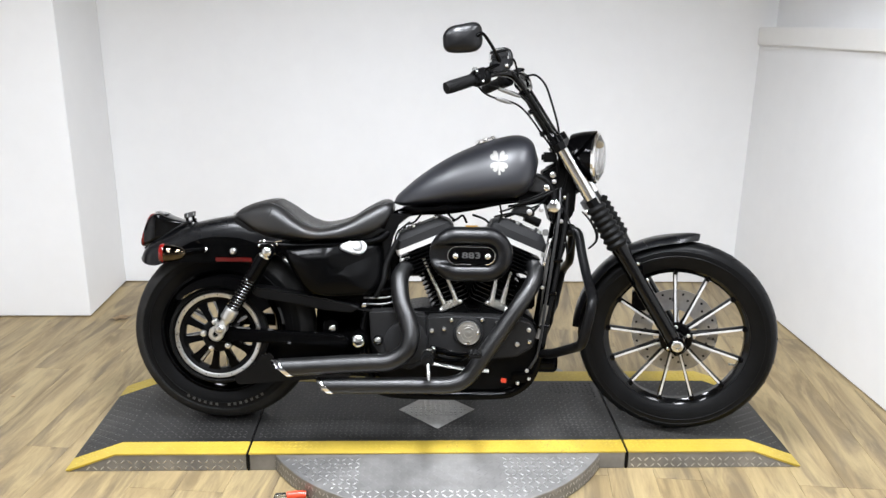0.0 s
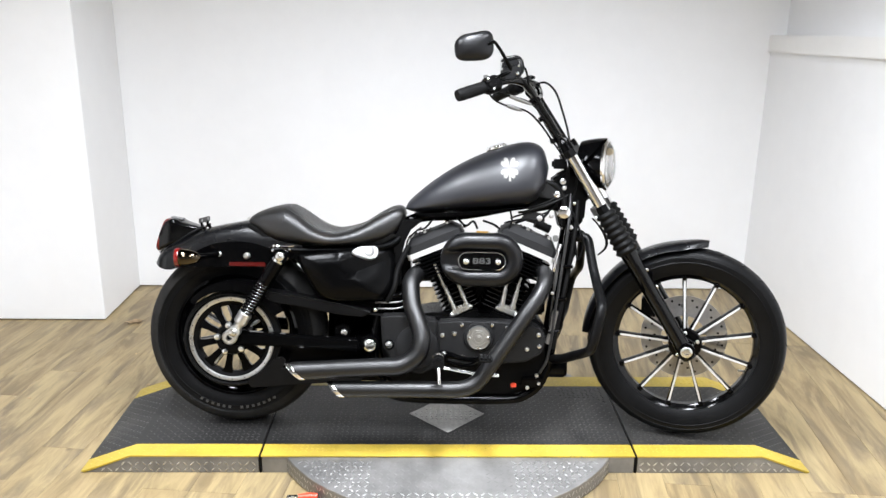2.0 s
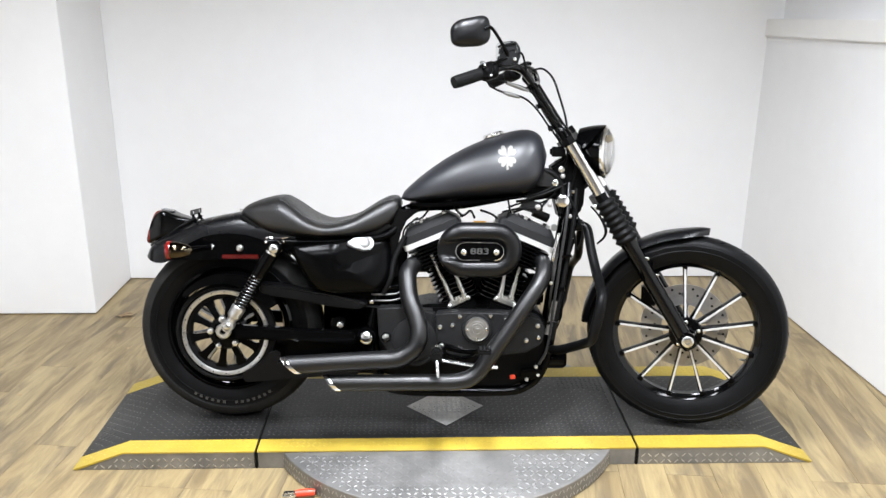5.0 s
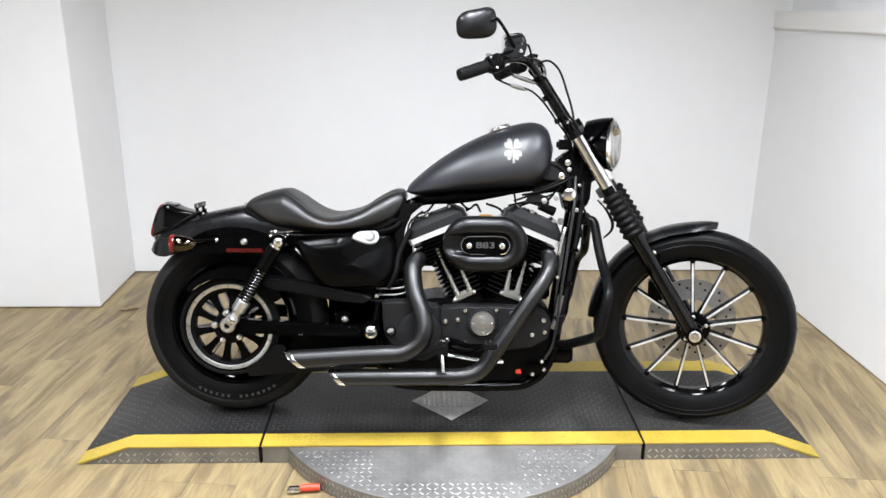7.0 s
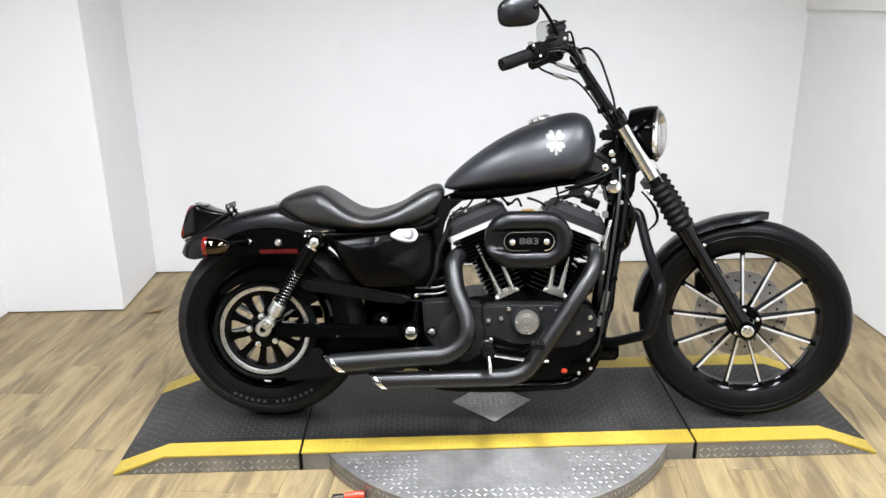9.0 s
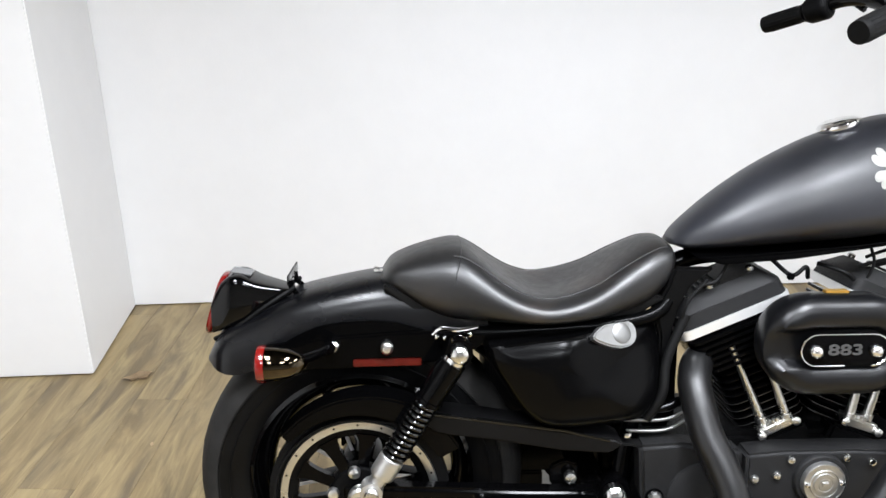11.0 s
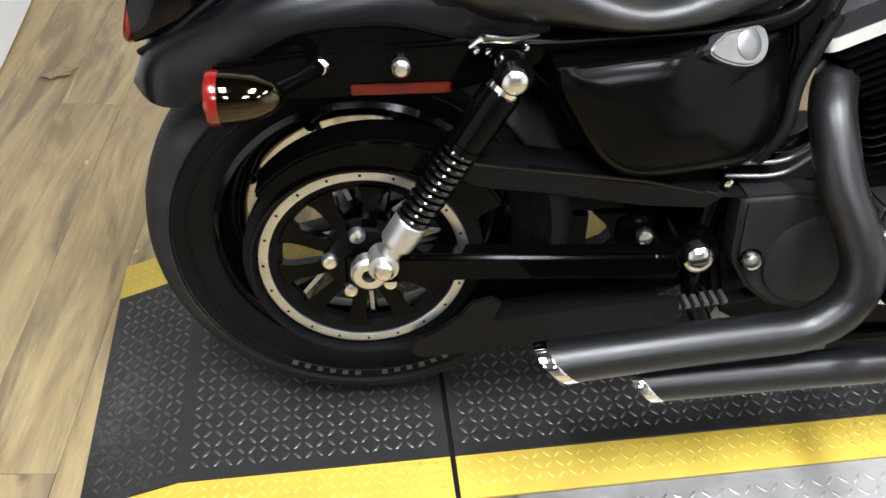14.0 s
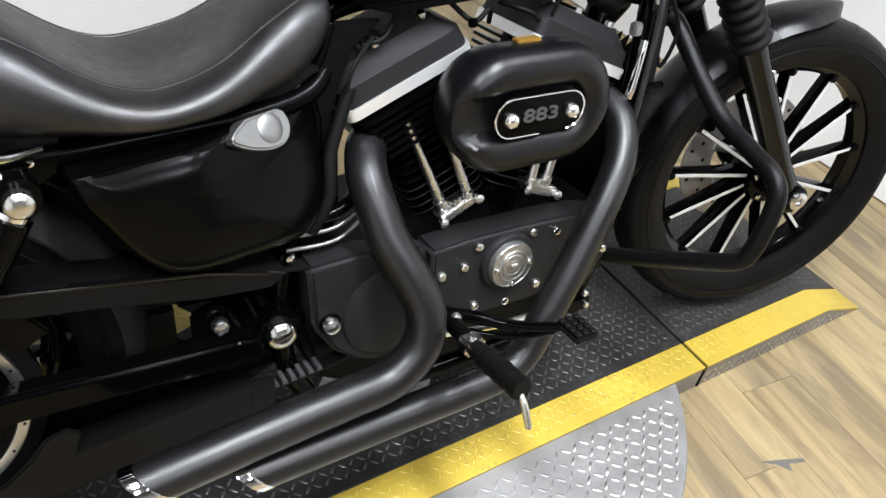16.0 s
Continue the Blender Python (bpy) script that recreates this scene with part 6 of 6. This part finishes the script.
bmesh.ops.recalc_face_normals(vis, faces=vis.faces)
bmesh.ops.solidify(vis, geom=vis.faces[:], thickness=0.002)
aimed("headlight_visor", vis, GLOSS, head, "gloss black headlight visor", 60)
aimed("headlight_stay", tube([HC + Vector((0.02, 0, -0.05)), HC + Vector((-0.02, 0, -0.085)), HC + Vector((-0.05, 0, -0.06))], 0.012, 12), GLOSS, head)

# -- handlebar --
GRIP, ELBOW = un(0.016, -0.290, 1.125), un(0.115, -0.235, 1.162)
RISE = un(0.262, -0.085, 1.150)
bar = None
pts = [GRIP.lerp(ELBOW, 0.15), ELBOW, un(0.175, -0.20, 1.182), un(0.225, -0.15, 1.178), RISE, RISE + Vector((0, 0.05, -0.012))]
line = pts + [flip(p) for p in pts[::-1]]
bar = turned("handlebar", tube(line, 0.0125, 16, 8), PIANO, bike, "gloss black pulled-back handlebar on tall risers")
for s in (-1, 1):
    foot, peak = un(0.372, -0.045, 0.985), un(0.258, -0.05, 1.155)
    foot.y, peak.y = s * 0.055, s * 0.06
    turned("riser", tube([foot, foot.lerp(peak, 0.12), foot.lerp(peak, 0.85), peak], [0.021, 0.0145, 0.0135, 0.017], 18, 4), PIANO, bar, "tall black handlebar riser")
    turned("riser_clamp", tube([peak + Vector((0, -0.02, 0.004)), peak + Vector((0, 0.02, 0.004))], 0.018, 16, 2), GLOSS, bar)
    g, e = (GRIP.copy(), ELBOW.copy()) if s < 0 else (flip(GRIP), flip(ELBOW))
    grip = turned("grip", tube([g, g.lerp(e, 0.06), g.lerp(e, 0.72), g.lerp(e, 0.80)], [0.0165, 0.0185, 0.0185, 0.0205], 22, 5), SOFT, bar, "black rubber grip")
    bm = bmesh.new()
    for k in range(18):
        a = 2 * math.pi * k / 18
        d = (e - g).normalized()
        q = d.orthogonal().normalized()
        w = d.cross(q)
        o = 0.0186 * (math.cos(a) * q + math.sin(a) * w)
        tube([g.lerp(e, 0.1) + o, g.lerp(e, 0.7) + o], 0.0009, 5, 1, False, bm)
    ob = turned("grip_rib", bm, SOFT, grip)
    ob["kind"] = "stuff"
    d = (e - g).normalized()
    box_c = g.lerp(e, 0.98)
    turned("switch_housing", tube([g.lerp(e, 0.84), g.lerp(e, 0.9), g.lerp(e, 1.2), g.lerp(e, 1.28)], [0.020, 0.027, 0.028, 0.02], 14, 4), WRINKLE, bar, "black switch housing")
    turned("switch_button", soften(box(-0.008, 0.008, -0.006, 0.006, -0.006, 0.006, 0), 0.002), PALE, bar).data.transform(steer @ Matrix.Translation(g.lerp(e, 1.0) + Vector((-0.012, s * 0.002, 0.026))) @ straight)
    if s > 0:
        res = soften(box(-0.018, 0.018, -0.011, 0.011, -0.02, 0.003, 0), 0.005)
        res.transform(Matrix.Translation(g.lerp(e, 1.42) + Vector((0.010, 0, 0.024))) @ Matrix.Rotation(radians(-26), 4, "Y"))
        turned("clutch_perch", res, COVER, bar, "black clutch lever perch")
    lev = [g.lerp(e, 1.45) + Vector((0.035, s * 0.0, 0.022)), g.lerp(e, 1.1) + Vector((0.048, s * -0.01, 0.036)), g.lerp(e, 0.75) + Vector((0.046, s * -0.015, 0.034)), g.lerp(e, 0.45) + Vector((0.04, s * -0.012, 0.026))]
    turned("lever", tube(lev, [0.0065, 0.006, 0.005, 0.0065], 10), GLOSS, bar, "slim black lever")

# brake master cylinder on the right bar: a squat body, a lid and its screws
cyl = part("master_cylinder", prism([(0.143, 1.184), (0.150, 1.214), (0.205, 1.226), (0.214, 1.206), (0.210, 1.186), (0.178, 1.176)], -0.236, -0.196, 0.005), COVER, bar, "black brake master cylinder")
part("reservoir", prism([(0.150, 1.2145), (0.153, 1.236), (0.202, 1.247), (0.206, 1.2265)], -0.233, -0.199, 0.004), COVER, cyl, "black brake fluid reservoir")
part("reservoir_lid", prism([(0.149, 1.2365), (0.149, 1.242), (0.203, 1.2535), (0.205, 1.2478)], -0.238, -0.194, 0.002), CASE, cyl)
part("banjo_bolt", lathe([(0.0055, -0.236), (0.0055, -0.243), (0.003, -0.245)], (0.199, 0, 1.200), seg=12), STEEL, cyl)
part("throttle_clamp", prism([(0.098, 1.142), (0.094, 1.176), (0.112, 1.192), (0.136, 1.186), (0.140, 1.158), (0.122, 1.138)], -0.262, -0.226, 0.006), WRINKLE, bar, "black throttle housing")
for x, z in ((0.108, 1.180), (0.128, 1.150)):
    part("clamp_screw", lathe([(0.0034, -0.262), (0.0034, -0.265), (0.0015, -0.266)], (x, 0, z), seg=10), STEEL, bar)

# mirrors on curved stems


def mirror(c, turn, stem_root, right):
    """An egg-shaped shell with inset glass; its blunt end points away from the stem."""
    place = Matrix.Translation(c) @ turn
    outline = []
    for k in range(36):
        a = 2 * math.pi * k / 36
        ca, sa = math.cos(a), math.sin(a)
        x = 0.061 * math.copysign(abs(ca) ** (0.48 if ca < 0 else 0.80), ca)
        z = 0.0425 * math.copysign(abs(sa) ** 0.60, sa) * (1 + 0.21 * ca) + 0.007 * ca
        outline.append((x, z))
    loops = [[(x * f, -t, z * f) for x, z in outline] for t, f in ((0.0, 0.94), (0.005, 1.0), (0.013, 0.98), (0.022, 0.86), (0.029, 0.62), (0.032, 0.30), (0.033, 0.08))]
    bm = rings(bmesh.new(), loops)
    bm.transform(place)
    ob = part("mirror", bm, COVER, bar, "black egg-shaped rear-view mirror", 60)
    glass = prism([(x * 0.9, z * 0.9) for x, z in outline], 0.0005, 0.002, 0)
    glass.transform(place)
    part("mirror_glass", glass, MIRROR, ob, "silvered mirror glass")
    tip = place @ Vector((0.038, -0.027, 0.004))
    knee = place @ Vector((0.062, -0.024, 0.006))
    part("mirror_stem", tube([stem_root, stem_root.lerp(knee, 0.35) + Vector((0.006, 0, 0.004)), knee, tip], [0.0065, 0.0055, 0.0048, 0.006], 10), GLOSS, ob)


mirror(Vector((0.062, -0.275, 1.273)), Matrix.Rotation(radians(10), 4, "Z") @ Matrix.Rotation(radians(-5), 4, "Y"), Vector((0.188, -0.215, 1.185)), True)
mirror(Vector((0.205, 0.275, 1.272)), Matrix.Rotation(radians(128), 4, "Z") @ Matrix.Rotation(radians(8), 4, "Y"), Vector((0.285, 0.20, 1.19)), False)

# cables and brake hose
for k, pts in enumerate((
    [(0.205, -0.18, 1.19), (0.235, -0.16, 1.17), (0.30, -0.10, 1.09), (0.365, -0.06, 1.00), (0.42, -0.05, 0.90), (0.41, -0.05, 0.80)],
    [(0.116, -0.23, 1.146), (0.135, -0.205, 1.143), (0.187, -0.18, 1.133), (0.256, -0.15, 1.110), (0.33, -0.10, 1.03), (0.39, -0.07, 0.92), (0.36, -0.05, 0.80), (0.20, -0.05, 0.735)],
    [(0.110, -0.23, 1.142), (0.135, -0.205, 1.118), (0.175, -0.18, 1.103), (0.248, -0.15, 1.083), (0.32, -0.09, 1.01), (0.385, -0.07, 0.90), (0.34, -0.06, 0.77), (0.18, -0.06, 0.72)],
    [(0.29, 0.14, 1.20), (0.324, 0.12, 1.203), (0.359, 0.12, 1.171), (0.3825, 0.10, 1.104), (0.405, 0.08, 1.018), (0.41, 0.06, 0.92), (0.40, 0.05, 0.80)],
    [(0.26, -0.07, 1.14), (0.315, -0.04, 1.05), (0.37, -0.03, 0.965), (0.39, -0.03, 0.86)],
    [(0.20, -0.19, 1.215), (0.225, -0.17, 1.225), (0.24, -0.15, 1.185), (0.245, -0.14, 1.15)],
)):
    part("control_cable", tube([steer @ un(*p) for p in pts], (0.0045, 0.0032, 0.0032, 0.0038, 0.006, 0.0035)[k], 8), SOFT, bar, "black sheathed control cable")
part("cable_ferrule", tube([(0.180, -0.182, 1.134), (0.250, -0.152, 1.112)], [0.0055, 0.0065, 0.0065, 0.0045], 12, 3), CAST, bar, "grey metal cable adjuster")
part("cable_ferrule", tube([(0.172, -0.181, 1.104), (0.222, -0.160, 1.091)], [0.0050, 0.0068, 0.0068, 0.0045], 12, 3), CAST, bar, "grey metal cable adjuster")
for x, y, z in ((0.262, -0.10, 1.125), (0.296, -0.085, 1.07), (0.338, -0.072, 1.00)):
    part("cable_clip", tube([(x - 0.012, y - 0.006, z - 0.006), (x + 0.02, y, z + 0.008)], 0.0085, 10, 2), GLOSS, bar)
for pts, r in (
    ([(0.40, -0.06, 0.78), (0.425, -0.08, 0.72), (0.445, -0.09, 0.66), (0.43, -0.08, 0.60), (0.42, -0.07, 0.66)], 0.0035),
    ([(0.33, -0.06, 0.76), (0.30, -0.07, 0.735), (0.26, -0.07, 0.735), (0.22, -0.05, 0.72)], 0.0045),
    ([(0.02, -0.06, 0.735), (0.05, -0.08, 0.71), (0.075, -0.08, 0.725), (0.09, -0.06, 0.70)], 0.004),
    ([(-0.06, -0.06, 0.73), (-0.085, -0.075, 0.70), (-0.115, -0.07, 0.69)], 0.0035),
    ([(-0.10, -0.07, 0.70), (-0.14, -0.09, 0.665), (-0.15, -0.09, 0.62)], 0.003),
    ([(0.11, -0.05, 0.725), (0.145, -0.08, 0.715), (0.165, -0.08, 0.70)], 0.004),
    ([(0.20, -0.06, 0.76), (0.205, -0.07, 0.73), (0.195, -0.07, 0.70)], 0.003),
):
    part("engine_lead", tube(pts, r, 8), SOFT, engine, "black rubber engine lead")
part("lead_clip", soften(box(0.04, 0.052, -0.09, -0.08, 0.703, 0.715, 0), 0.002), GLOSS, engine)
